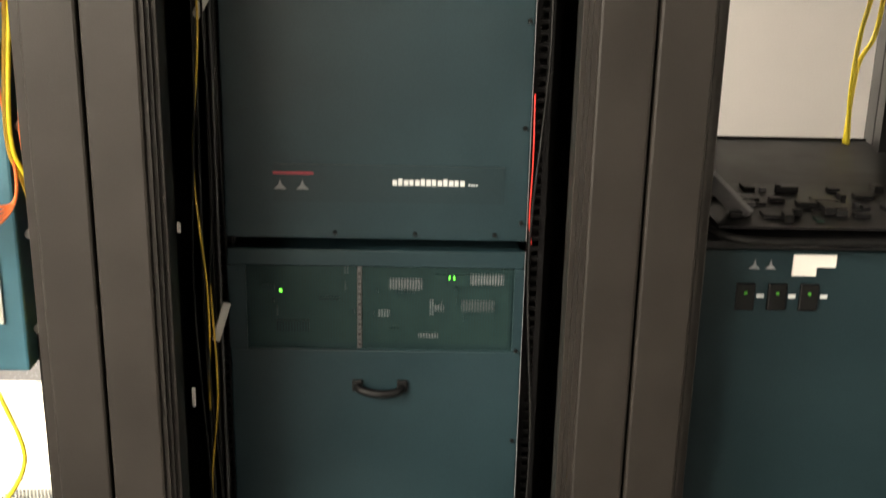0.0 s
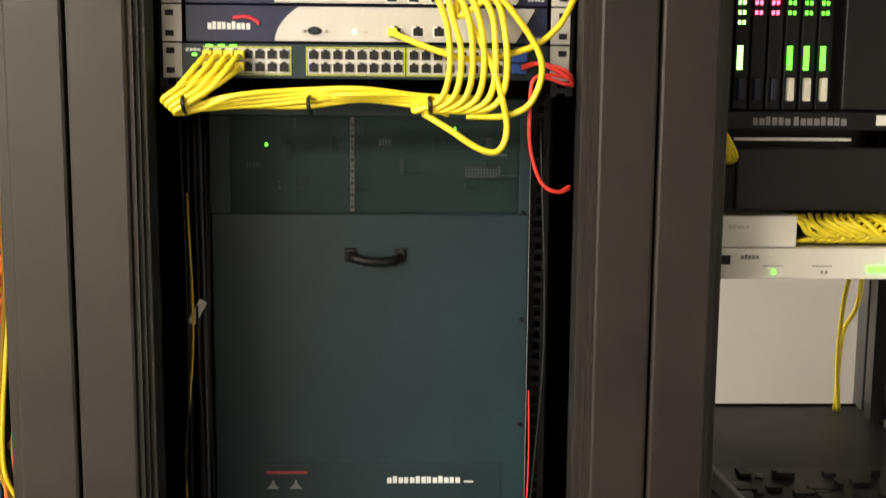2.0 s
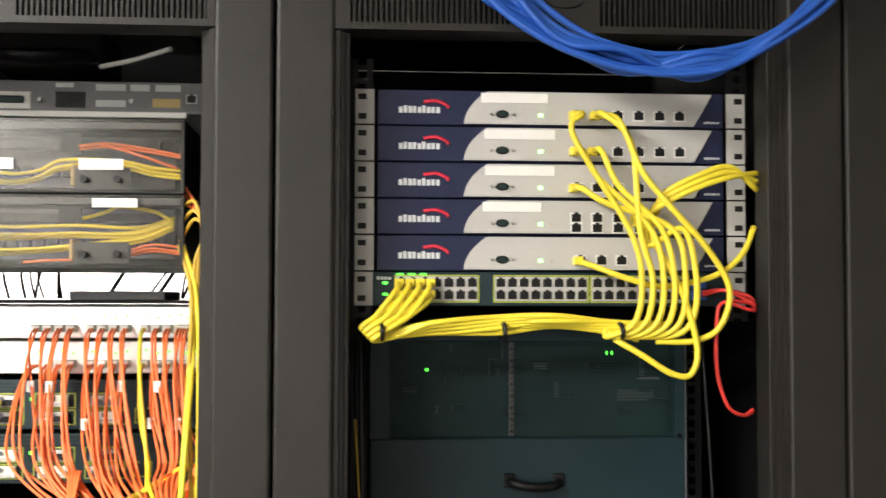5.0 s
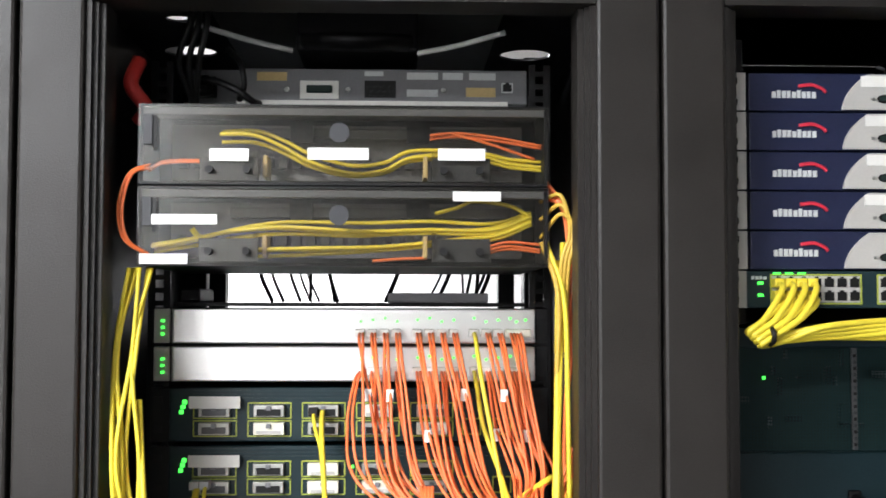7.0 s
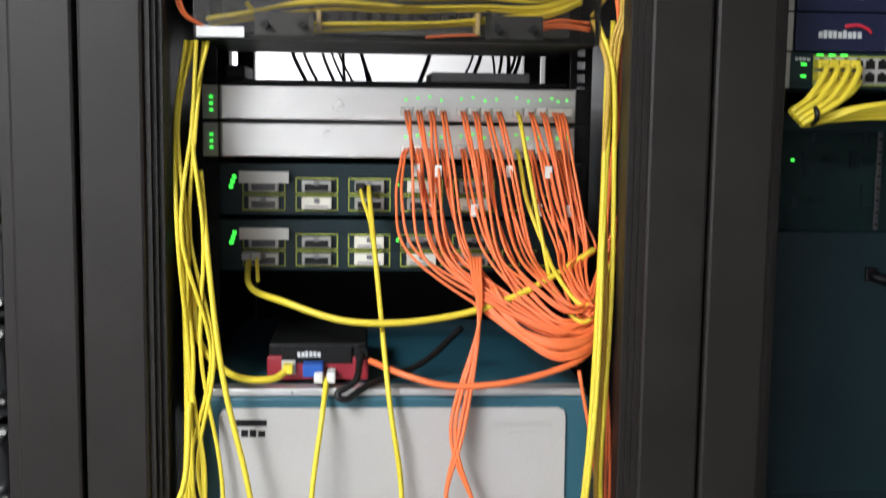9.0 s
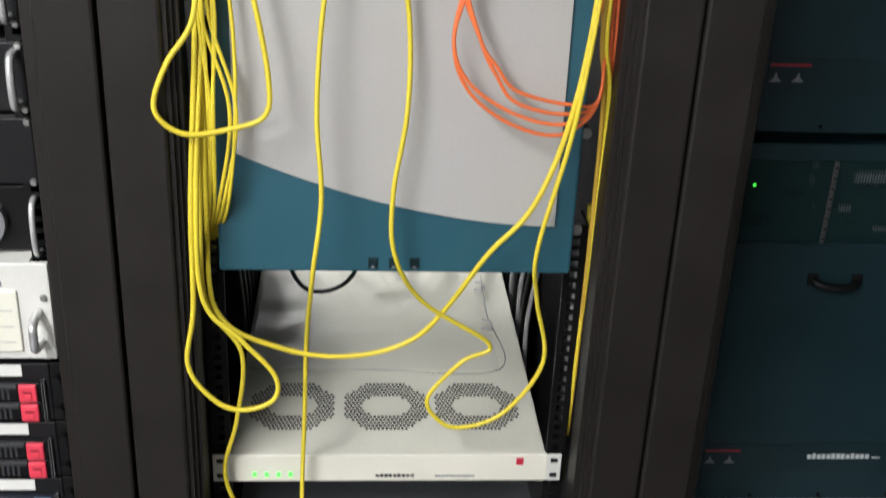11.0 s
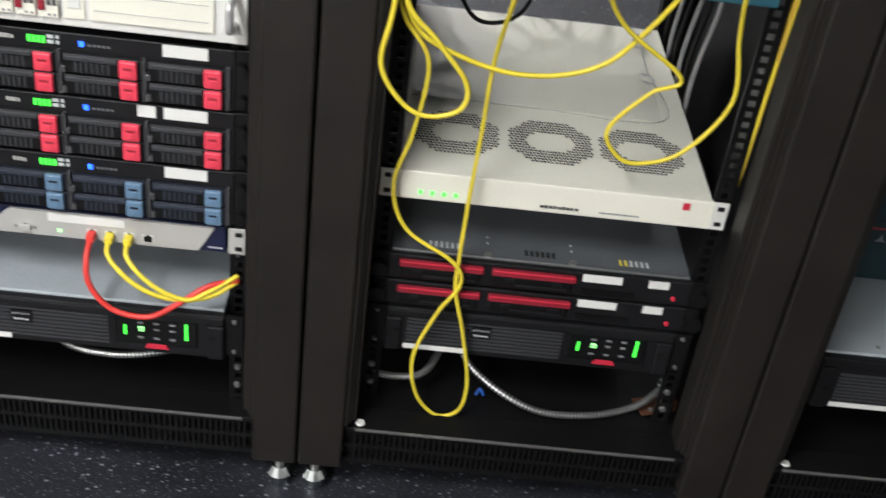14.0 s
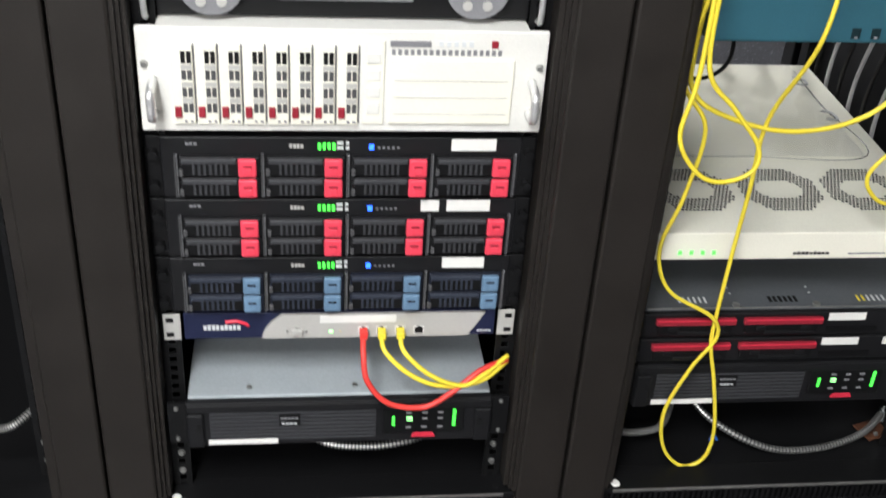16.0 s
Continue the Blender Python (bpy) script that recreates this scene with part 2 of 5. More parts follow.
# ---- room ----
FLOOR = 0.022
slab("floor", -4.2, 3.2, -5.1, 4.1, FLOOR - 0.1, FLOOR, TILE, "dark speckled vinyl tile floor, slightly glossy", "floor")
slab("ceiling", -4.2, 3.2, -5.1, 4.1, 2.75, 2.85, WALLM, "plain white ceiling above the rack row", "ceiling")
slab("wall_north", -4.2, 3.2, 4.0, 4.1, FLOOR, 2.75, WALLM, "plain off-white wall behind the racks", "wall")
slab("wall_south", -4.2, 3.2, -5.1, -5.0, FLOOR, 2.75, WALLM, "plain off-white wall facing the racks", "wall")
slab("wall_west", -4.3, -4.2, -5.1, 4.1, FLOOR, 2.75, WALLM, "plain off-white side wall", "wall")
slab("wall_east", 3.2, 3.3, -5.1, 4.1, FLOOR, 2.75, WALLM, "plain off-white side wall", "wall")

RACKS = {"Z": -1.989, "A": -1.325, "B": -0.66, "C": 0.004, "D": 0.668}
REAR = {"Z": [(0.1, 2.1)], "A": [(0.1, 2.1)], "B": [(0.1, 0.45), (1.05, 1.62), (1.735, 2.1)], "C": [(0.1, 2.1)], "D": [(0.1, 0.9), (1.42, 2.1)]}
RAILS = {"Z": [(0.0, 0.16, 1.95)], "A": [(-0.03, 0.16, 1.95)], "B": [(0.008, 0.16, 0.93), (0.152, 0.93, 1.95)],
         "C": [(0.006, 1.63, 1.95), (0.006, 0.16, 0.37), (0.21, 0.37, 1.63)], "D": [(0.105, 0.16, 1.95)]}


def rail(x, y, z0, z1, side, parent, material):
    """A 19-inch rail with square holes and a return along the rack's depth."""
    bm = bmesh.new()
    box(bm, x - 0.013, x - 0.005, y, y + 0.003, z0, z1)
    box(bm, x + 0.005, x + 0.013, y, y + 0.003, z0, z1)
    z = z0 + 0.004
    while z < z1 - 0.01:
        box(bm, x - 0.005, x + 0.005, y, y + 0.003, z, z + 0.0062)
        z += 0.0159
    e = x + side * 0.013
    box(bm, e - 0.0015, e + 0.0015, y + 0.003, y + 0.05, z0, z1)
    part("mounting_rail", bm, material, parent)


def rack(key, cx):
    r = thing("equipment_rack", cx, 0, FLOOR, "charcoal steel open-front equipment rack filled with network gear", "server rack", "row of racks")
    h = 0.332
    for s in (-1, 1):
        bm = bmesh.new()
        a, b = sorted((cx + s * (h - 0.0015), cx + s * 0.264))
        box(bm, a, b, -0.085, -0.03, 0.086, 2.12, 0.004)
        part("front_post", bm, FRAME, r, "charcoal textured post with rounded edges")
        bm = bmesh.new()
        outline = [(0.264, -0.078), (0.2585, -0.078), (0.2585, -0.071), (0.2535, -0.071), (0.2535, -0.064), (0.248, -0.064), (0.247, -0.063), (0.247, -0.02), (0.264, -0.02)]
        low = [bm.verts.new((cx + s * u, v, 0.17)) for u, v in outline]
        high = [bm.verts.new((cx + s * u, v, 1.965)) for u, v in outline]
        for k in range(len(outline)):
            bm.faces.new((low[k], low[k - 1], high[k - 1], high[k]))
        bm.faces.new(low)
        bm.faces.new(high[::-1])
        bmesh.ops.recalc_face_normals(bm, faces=bm.faces)
        part("post_return", bm, FRAME, r)
        a, b = sorted((cx + s * (h - 0.002), cx + s * (h - 0.006)))
        if not (key == "D" and s > 0):
            bx("side_panel", a, b, -0.03, 0.84, 0.06, 2.1, BLACK, r)
        a, b = sorted((cx + s * (h - 0.006), cx + s * (h - 0.05)))
        bx("rear_post", a, b, 0.79, 0.84, 0.06, 2.1, BLACK, r, 0.003)
        for y, z0, z1 in RAILS[key]:
            rail(cx + s * 0.2325, y, z0, z1, s, r, RAILM)
        bx("rear_rail", cx + s * 0.2325 - 0.013, cx + s * 0.2325 + 0.013, 0.6, 0.63, 0.16, 1.95, RAILM, r)
        for k in (0, 1):
            bm = bmesh.new()
            fx = cx + s * (h - 0.027)
            fy = -0.062 + 0.82 * k
            disc(bm, fx, fy, FLOOR + 0.013, 0.013, 0.026, "z", 12, 0.02)
            disc(bm, fx, fy, FLOOR + 0.033, 0.02, 0.014, "z", 12, 0.012)
            foot = part("levelling_foot", bm, CHROME, r, "bright zinc levelling foot")
            bm = bmesh.new()
            disc(bm, fx, fy, FLOOR + 0.055, 0.0075, 0.03, "z", 10)
            part("threaded_stem", bm, STEEL, foot)
    bx("base_plate", cx - h + 0.006, cx + h - 0.006, -0.02, 0.84, 0.1, 0.155, BLACK, r)
    bm = bmesh.new()
    box(bm, cx - 0.264, cx + 0.264, -0.07, -0.02, 0.152, 0.16, 0.001)
    box(bm, cx - 0.264, cx + 0.264, -0.058, -0.05, 0.087, 0.152)
    part("bottom_sill", bm, BLACK, r)
    bx("sill_edge", cx - 0.247, cx + 0.247, -0.0735, -0.0705, 0.156, 0.161, EDGE, r, 0.0008, "paler front edge of the sill")
    bm = bmesh.new()
    for row in (0, 1):
        for i in range(58):
            x = cx - 0.248 + i * 0.0087
            box(bm, x, x + 0.0044, -0.07, -0.058, 0.096 + row * 0.03, 0.12 + row * 0.03)
    box(bm, cx - 0.264, cx + 0.264, -0.07, -0.06, 0.087, 0.096)
    box(bm, cx - 0.264, cx + 0.264, -0.07, -0.06, 0.12, 0.126)
    box(bm, cx - 0.264, cx + 0.264, -0.07, -0.06, 0.15, 0.1525)
    part("sill_grille", bm, BLACK, r)
    bm = bmesh.new()
    disc(bm, cx - 0.24, -0.058, 0.1615, 0.0075, 0.003, "z", 14, 0.006)
    part("deck_screw", bm, WHITE, r)
    bm = bmesh.new()
    disc(bm, cx + 0.238, -0.055, 0.1605, 0.005, 0.0012, "z", 12)
    part("deck_hole", bm, PORT, r)
    for e in (-1, 1):
        for q in (0.19, 0.225):
            screw(cx + e * 0.232, RAILS[key][0][0] - 0.002, q, r, 0.0055)
    # top cap with slotted vents
    bm = bmesh.new()
    box(bm, cx - 0.264, cx + 0.264, -0.083, -0.03, 1.966, 1.974)
    box(bm, cx - 0.264, cx + 0.264, -0.083, -0.03, 2.03, 2.12)
    box(bm, cx - 0.264, cx + 0.264, -0.066, -0.03, 1.974, 2.03)
    for a, b in ((-0.264, -0.25), (-0.045, 0.04), (0.255, 0.264)):
        box(bm, cx + a, cx + b, -0.083, -0.06, 1.974, 2.03)
    for a, n in ((-0.25, 33), (0.04, 35)):
        for i in range(n):
            box(bm, cx + a + i * 0.00622, cx + a + i * 0.00622 + 0.0026, -0.083, -0.066, 1.974, 2.03)
    part("top_vent", bm, FRAME, r, "slotted top vent cover")
    bm = bmesh.new()
    disc(bm, cx, -0.0845, 2.004, 0.022, 0.003, seg=24)
    for v in bm.verts:
        v.co.z = 2.004 + (v.co.z - 2.004) * 0.45
    part("badge", bm, FRAME, r)
    for z0, z1 in REAR[key]:
        bx("rear_panel", cx - h + 0.006, cx + h - 0.006, 0.842, 0.85, z0, z1, BLACK, r)
    rz = 2.03 if key == "B" else 2.1
    holes = ((-0.2546, 0.46, 0.038), (0.2484, 0.46, 0.038), (-0.235, 0.26, 0.016)) if key == "B" else ()
    bm = bmesh.new()
    loops = [[(cx - h + 0.007, -0.03), (cx + h - 0.007, -0.03), (cx + h - 0.007, 0.838), (cx - h + 0.007, 0.838)]]
    loops += [[(cx + u + q * math.cos(i * math.pi / 12), v + q * math.sin(i * math.pi / 12)) for i in range(24)] for u, v, q in holes]
    rim = []
    for loop in loops:
        vs = [bm.verts.new((u, v, rz)) for u, v in loop]
        rim += [bm.edges.new((vs[i - 1], vs[i])) for i in range(len(vs))]
    bmesh.ops.triangle_fill(bm, use_beauty=True, edges=rim)
    lift = bmesh.ops.extrude_face_region(bm, geom=bm.faces[:])
    bmesh.ops.translate(bm, vec=(0, 0, 0.003), verts=[v for v in lift["geom"] if isinstance(v, bmesh.types.BMVert)])
    bmesh.ops.recalc_face_normals(bm, faces=bm.faces)
    part("roof", bm, BLACK, r)
    return r


for key, cx in RACKS.items():
    rack(key, cx)


def ears(cx, y, z0, z1, parent, material, w=0.2413, inner=0.218):
    for s in (-1, 1):
        bm = bmesh.new()
        a, b = sorted((cx + s * inner, cx + s * w))
        box(bm, a, b, y, y + 0.003, z0, z1, 0.0008)
        part("mounting_ear", bm, material, parent)
        n = max(1, round((z1 - z0) / 0.06))
        for i in range(n):
            for f in ((0.22, 0.78) if n == 1 else (0.5,)):
                z = z0 + (z1 - z0) * (i + f) / n
                bx("ear_slot", cx + s * 0.2325 - 0.005, cx + s * 0.2325 + 0.005, y - 0.0006, y, z - 0.0035, z + 0.0035, PORT, parent, 0.0001)


def socket(x, y, z, parent, w=0.0115, h=0.0095, rim=None):
    if rim:
        bx("socket_rim", x - w / 2 - 0.0016, x + w / 2 + 0.0016, y - 0.0008, y, z - h / 2 - 0.0016, z + h / 2 + 0.0016, rim, parent)
    bm = bmesh.new()
    box(bm, x - w / 2, x + w / 2, y - 0.0016, y - 0.0008, z - h / 2, z + h / 2)
    box(bm, x - w / 5, x + w / 5, y - 0.0016, y - 0.0008, z + h / 2, z + h / 2 + 0.002)
    part("socket", bm, PORT, parent)


# ---- firewalls ----
def firewall(cx, y, top, plugs, label, lab=(-0.088, -0.006), dual=False, plug=False):
    f = thing("firewall_appliance", cx, y, top - 0.0435, label, "firewall", "stack of firewalls")
    z0, z1 = top - 0.0435, top - 0.0008
    bx("body", cx - 0.214, cx + 0.214, y + 0.001, y + 0.3, z0, z1, NAVY, f, 0.001)
    ears(cx, y - 0.001, z0, z1, f, SILVER)
    pts = []
    for i in range(9):
        t = i / 8
        pts.append((cx - 0.109 + 0.024 * t ** 2.2 + 0.004 * t, z0 + 0.0015 + (z1 - z0 - 0.003) * t))
    pts += [(cx + 0.199, z1 - 0.0015), (cx + 0.188, (z0 + z1) / 2), (cx + 0.176, z0 + 0.0015)]
    bm = bmesh.new()
    plate(bm, pts, y - 0.003, 0.004)
    part("silver_panel", bm, SILVER, f, "curved silver-grey front panel")
    yy = y - 0.003
    print_bars(cx - 0.188, cx - 0.137, y + 0.001, z0 + 0.019, 0.009, f, PALE, 9)
    bm = bmesh.new()
    tube(bm, [(cx - 0.158, y, z0 + 0.028), (cx - 0.143, y, z0 + 0.0295), (cx - 0.131, y, z0 + 0.025), (cx - 0.127, y, z0 + 0.021)], 0.0027, flat=0.6)
    part("red_swoosh", bm, RED, f)
    if lab:
        label_on(cx + lab[0], cx + lab[1], yy, z1 - 0.0155, z1 - 0.0035, f)
    bm = bmesh.new()
    disc(bm, cx - 0.062, yy, z0 + 0.0135, 0.0085, 0.003, seg=8)
    for v in bm.verts:
        v.co.z = z0 + 0.0135 + (v.co.z - z0 - 0.0135) * 0.6
    part("serial_port", bm, PORT, f)
    if plug:
        bx("port_insert", cx - 0.07, cx - 0.054, yy - 0.006, yy - 0.001, z0 + 0.009, z0 + 0.0185, SILVER, f, 0.001)
    else:
        bx("port_insert", cx - 0.067, cx - 0.057, yy - 0.0025, yy - 0.001, z0 + 0.011, z0 + 0.016, CARD, f)
    for q in (-0.075, -0.049):
        screw(cx + q, yy - 0.001, z0 + 0.0135, f, 0.0022)
    led(cx - 0.015, yy, z0 + 0.0125, f, 0.005, 0.004, WLED)
    led(cx - 0.002, yy, z0 + 0.0125, f, 0.002, 0.002, TAPE)
    for x in plugs:
        for k in ((0.008, 0.0205) if dual else (0.013,)):
            socket(cx + x, yy, z0 + k, f, rim=WHITE)
    print_bars(cx + 0.19, cx + 0.21, y + 0.001, z0 + 0.007, 0.003, f, PALE, 5)
    return f


STACK = 1.9125
for i, (ports, lab, dual) in enumerate((
        ((0.03, 0.055, 0.081, 0.107, 0.133, 0.158), (-0.088, -0.006), False),
        ((0.03, 0.055, 0.081, 0.107, 0.133, 0.158), (-0.084, 0.003), False),
        ((0.03, 0.055, 0.081, 0.107), (-0.083, 0.002), False),
        ((0.029, 0.055, 0.081, 0.107), (-0.086, -0.014), True),
        ((0.034, 0.06, 0.085), None, False))):
    firewall(0.004, 0.0, STACK - i * 0.04445, ports, "navy and silver firewall in a tight stack"
             + (", dual rows of sockets" if dual else ""), lab, dual)
firewall(-1.325, -0.035, 0.4795, (0.03, 0.055, 0.081, 0.107), "navy and silver firewall with one red and two yellow cables", (-0.03, 0.075), plug=True)

# ---- access switch with 48 sockets ----
SW = thing("access_switch", 0.004, 0, 1.648, "teal 48-port switch with lime-outlined socket groups", "network switch")
bx("body", -0.215, 0.22, 0.0, 0.28, 1.6485, 1.6895, TEALD, SW, 0.001)
ears(0.004, 0.001, 1.6485, 1.6895, SW, SILVER)
for g0, n in ((-0.187, 7), (-0.0665, 8), (0.0525, 8)):
    bm = bmesh.new()
    w = n * 0.0143 + 0.001
    for a, b, c, d in ((g0 - 0.002, g0 + w, 1.6525, 1.654), (g0 - 0.002, g0 + w, 1.6845, 1.686), (g0 - 0.002, g0 - 0.0005, 1.654, 1.6845), (g0 + w - 0.0015, g0 + w, 1.654, 1.6845)):
        box(bm, a, b, -0.0012, 0.0, c, d)
    part("group_outline", bm, LIME, SW)
    bx("socket_field", g0, g0 + w - 0.002, -0.001, 0.0, 1.6545, 1.684, SILVER, SW)
    for i in range(n):
        for z in (1.6615, 1.6765):
            socket(g0 + 0.0068 + i * 0.0143, -0.001, z, SW, 0.0105, 0.0095)
for z in (1.6625, 1.676):
    bx("uplink_module", 0.176, 0.194, -0.006, 0.002, z - 0.006, z + 0.006, BLUE, SW, 0.001, "blue transceiver latch")
    led(-0.2, 0.0, z, SW, 0.006, 0.003)
for x in (-0.182, -0.168, -0.154):
    led(x, -0.001, 1.6868, SW, 0.008, 0.002)
print_bars(-0.21, -0.192, 0.0, 1.682, 0.004, SW, PALE, 4)


# ---- modular switch chassis with perforated window ----
def chassis(z0, z1, group):
    y, cx = 0.184, 0.002
    c = thing("modular_switch_chassis", cx, y, z0, "tall teal modular switch with perforated card window and dark handle", "network switch", group)
    zw0, zw1 = z1 - 0.16, z1 - 0.028
    bm = bmesh.new()
    box(bm, cx - 0.218, cx + 0.218, y, y + 0.012, z0 + 0.002, zw0, 0.002)
    box(bm, cx - 0.218, cx + 0.218, y, y + 0.012, zw1, z1 - 0.002, 0.002)
    box(bm, cx - 0.218, cx - 0.192, y, y + 0.012, zw0, zw1)
    box(bm, cx + 0.204, cx + 0.218, y, y + 0.012, zw0, zw1)
    part("front_door", bm, TEAL, c, "matte teal front door")
    bx("body", cx - 0.216, cx + 0.216, y + 0.05, y + 0.45, z0, z1 - 0.003, TEALD, c)
    bm = bmesh.new()
    for a, b, s, e in ((cx - 0.217, cx + 0.217, z0 + 0.001, z0 + 0.006), (cx - 0.217, cx + 0.217, z1 - 0.008, z1 - 0.003), (cx - 0.217, cx - 0.21, z0, z1 - 0.003), (cx + 0.21, cx + 0.217, z0, z1 - 0.003)):
        box(bm, a, b, y + 0.012, y + 0.05, s, e)
    part("door_frame", bm, TEALD, c)
    # pale strip paints the light catching the door's right edge
    bx("lit_door_edge", cx + 0.218, cx + 0.2188, y - 0.0005, y + 0.008, z0 + 0.002, z1 - 0.002, PRINT, c, 0, "pale strip drawn as the lit door edge")
    bx("perforated_window", cx - 0.192, cx + 0.204, y + 0.002, y + 0.003, zw0, zw1, PERF, c, 0, "perforated window over line cards")
    bar = bx("centre_bar", cx - 0.028, cx - 0.021, y - 0.001, y + 0.004, zw0 + 0.003, zw1, GRILL, c, 0.001)
    for q in range(15):
        bx("bar_hole", cx - 0.0265, cx - 0.0225, y - 0.0016, y - 0.001, zw0 + 0.008 + q * 0.008, zw0 + 0.012 + q * 0.008, LEDGE if q % 2 else PORT, bar)
    bx("line_card", cx - 0.19, cx + 0.2, y + 0.03, y + 0.034, zw0, zw1, CARD, c)
    rnd = random.Random(int(z0 * 100))
    for i in range(26):
        x, z = cx - 0.18 + rnd.random() * 0.36, zw0 + 0.008 + rnd.random() * 0.11
        w, h = rnd.choice(((0.006, 0.022), (0.03, 0.004), (0.004, 0.004), (0.018, 0.008), (0.003, 0.012), (0.05, 0.016)))
        bx("card_component", x, x + w, y + 0.02, y + 0.03, z, z + h, rnd.choice((GRILL, BLACK, PRINT, CARD, TEALD, BAY)), c)
    led(cx - 0.141, y + 0.0005, z1 - 0.066, c, 0.004, 0.004)
    for d in (0, 0.007):
        led(cx + 0.108 + d, y + 0.0005, z1 - 0.043, c, 0.002, 0.005)
    bm = bmesh.new()
    tube(bm, [(cx - 0.03, y + 0.004, z0 + 0.413), (cx - 0.022, y - 0.012, z0 + 0.408), (cx + 0.006, y - 0.018, z0 + 0.404), (cx + 0.034, y - 0.012, z0 + 0.406), (cx + 0.042, y + 0.004, z0 + 0.412)], 0.0065)
    part("handle", bm, BLACK, c, "black moulded handle")
    for s in (-0.028, 0.04):
        bx("handle_foot", cx + s - 0.008, cx + s + 0.008, y - 0.006, y, z0 + 0.402, z0 + 0.421, BLACK, c, 0.002)
    bx("name_band", cx - 0.148, cx + 0.184, y - 0.0012, y, z0 + 0.058, z0 + 0.113, TEALD, c)
    print_bars(cx + 0.023, cx + 0.128, y - 0.0012, z0 + 0.089, 0.01, c, PALE, 13)
    print_bars(cx + 0.132, cx + 0.146, y - 0.0012, z0 + 0.086, 0.003, c, PALE, 4)
    for k in (-0.138, -0.106):
        bm = bmesh.new()
        plate(bm, [(cx + k - 0.009, z0 + 0.076), (cx + k + 0.009, z0 + 0.076), (cx + k + 0.003, z0 + 0.082), (cx + k, z0 + 0.09), (cx + k - 0.003, z0 + 0.082)], y - 0.002, 0.001)
        part("emblem", bm, PRINT, c)
    bx("emblem_stripe", cx - 0.148, cx - 0.09, y - 0.0018, y - 0.0012, z0 + 0.098, z0 + 0.102, DRED, c)
    for x in (-0.06, 0.056, 0.172):
        screw(cx + x, y - 0.002, z0 + 0.011, c, material=BLACK)
    for z in (0.03, 0.17, 0.32, 0.47):
        screw(cx + 0.21, y - 0.002, z0 + z, c, material=BLACK)
    return c


chassis(0.998, 1.626, "pair of modular switches")
chassis(0.357, 0.985, "pair of modular switches")


# ---- power backup units ----
def ups(cx, y, z0, label, high=0.083):
    u = thing("battery_backup_unit", cx, y, z0, label, "power backup", "battery backup units")
    z1 = z0 + high
    bx("body", cx - 0.215, cx + 0.215, y + 0.012, y + 0.5, z0, z1, GALV, u, 0.002, "blue-grey sheet metal body")
    bx("front_bezel", cx - 0.218, cx + 0.218, y, y + 0.014, z0, z1 - 0.004, BAY, u, 0.003, "black plastic bezel")
    bm = bmesh.new()
    for i in range(9):
        box(bm, cx - 0.185, cx + 0.05, y - 0.0025, y, z0 + 0.012 + i * 0.0068, z0 + 0.0153 + i * 0.0068)
    part("front_louvres", bm, LEDGE, u)
    bx("bezel_band", cx - 0.216, cx + 0.216, y - 0.0035, y, z1 - 0.019, z1 - 0.006, BAY, u, 0.0015)
    for e in (-1, 1):
        bx("bezel_cheek", cx + e * 0.205 - 0.012, cx + e * 0.205 + 0.012, y - 0.006, y, z0 + 0.002, z1 - 0.02, BAY, u, 0.003)
        bm = bmesh.new()
        disc(bm, cx + e * 0.2, y - 0.0065, z0 + 0.04, 0.005, 0.002, seg=12)
        part("bezel_recess", bm, PORT, u)
    for q in (-0.13, 0.02, 0.14):
        bm = bmesh.new()
        disc(bm, cx + q, y + 0.03, z1 + 0.0008, 0.004, 0.002, "z", 10)
        part("lid_screw", bm, STEEL, u)
    bx("name_plate", cx - 0.088, cx - 0.058, y - 0.004, y, z0 + 0.038, z0 + 0.058, BLACK, u)
    print_bars(cx - 0.086, cx - 0.06, y - 0.004, z0 + 0.053, 0.004, u, PRINT, 5)
    print_bars(cx - 0.084, cx - 0.062, y - 0.004, z0 + 0.043, 0.003, u, PALE, 4)
    bx("display_panel", cx + 0.06, cx + 0.178, y - 0.003, y, z0 + 0.018, z0 + 0.067, BLACK, u, 0.002)
    for k in range(5):
        led(cx + 0.163, y - 0.003, z0 + 0.034 + k * 0.0062, u, 0.0045, 0.0048)
    for k in range(3):
        led(cx + 0.075, y - 0.003, z0 + 0.036 + k * 0.006, u, 0.004, 0.0045)
    led(cx + 0.098, y - 0.003, z0 + 0.046, u, 0.008, 0.007, WLED)
    for x in (0.097, 0.12, 0.143):
        for z in (0.03, 0.046, 0.057):
            bx("button", cx + x - 0.004, cx + x + 0.004, y - 0.0045, y - 0.003, z0 + z - 0.0015, z0 + z + 0.0015, PRINT, u)
    bm = bmesh.new()
    plate(bm, [(cx + 0.102, z0 + 0.01), (cx + 0.137, z0 + 0.01), (cx + 0.132, z0 + 0.019), (cx + 0.107, z0 + 0.019)], y - 0.003, 0.003)
    part("red_emblem", bm, RED, u)
    label_on(cx - 0.188, cx - 0.09, y - 0.0026, z0 + 0.006, z0 + 0.0145, u)
    for s in (-1, 1):
        a, b = sorted((cx + s * 0.218, cx + s * 0.243))
        bx("mounting_ear", a, b, y + 0.004, y + 0.009, z0 + 0.006, z1 - 0.006, BLACK, u)
        screw(cx + s * 0.231, y + 0.002, z0 + 0.014, u)
        screw(cx + s * 0.231, y + 0.002, z1 - 0.014, u)
    return u


ups(-0.66, 0.0, 0.266, "black battery backup with green indicator lights, lowest in its rack")
ups(0.004, -0.01, 0.242, "black battery backup with blue-grey lid below tall switches", 0.102)
ups(-1.325, -0.06, 0.262, "black battery backup with bare blue-grey lid")


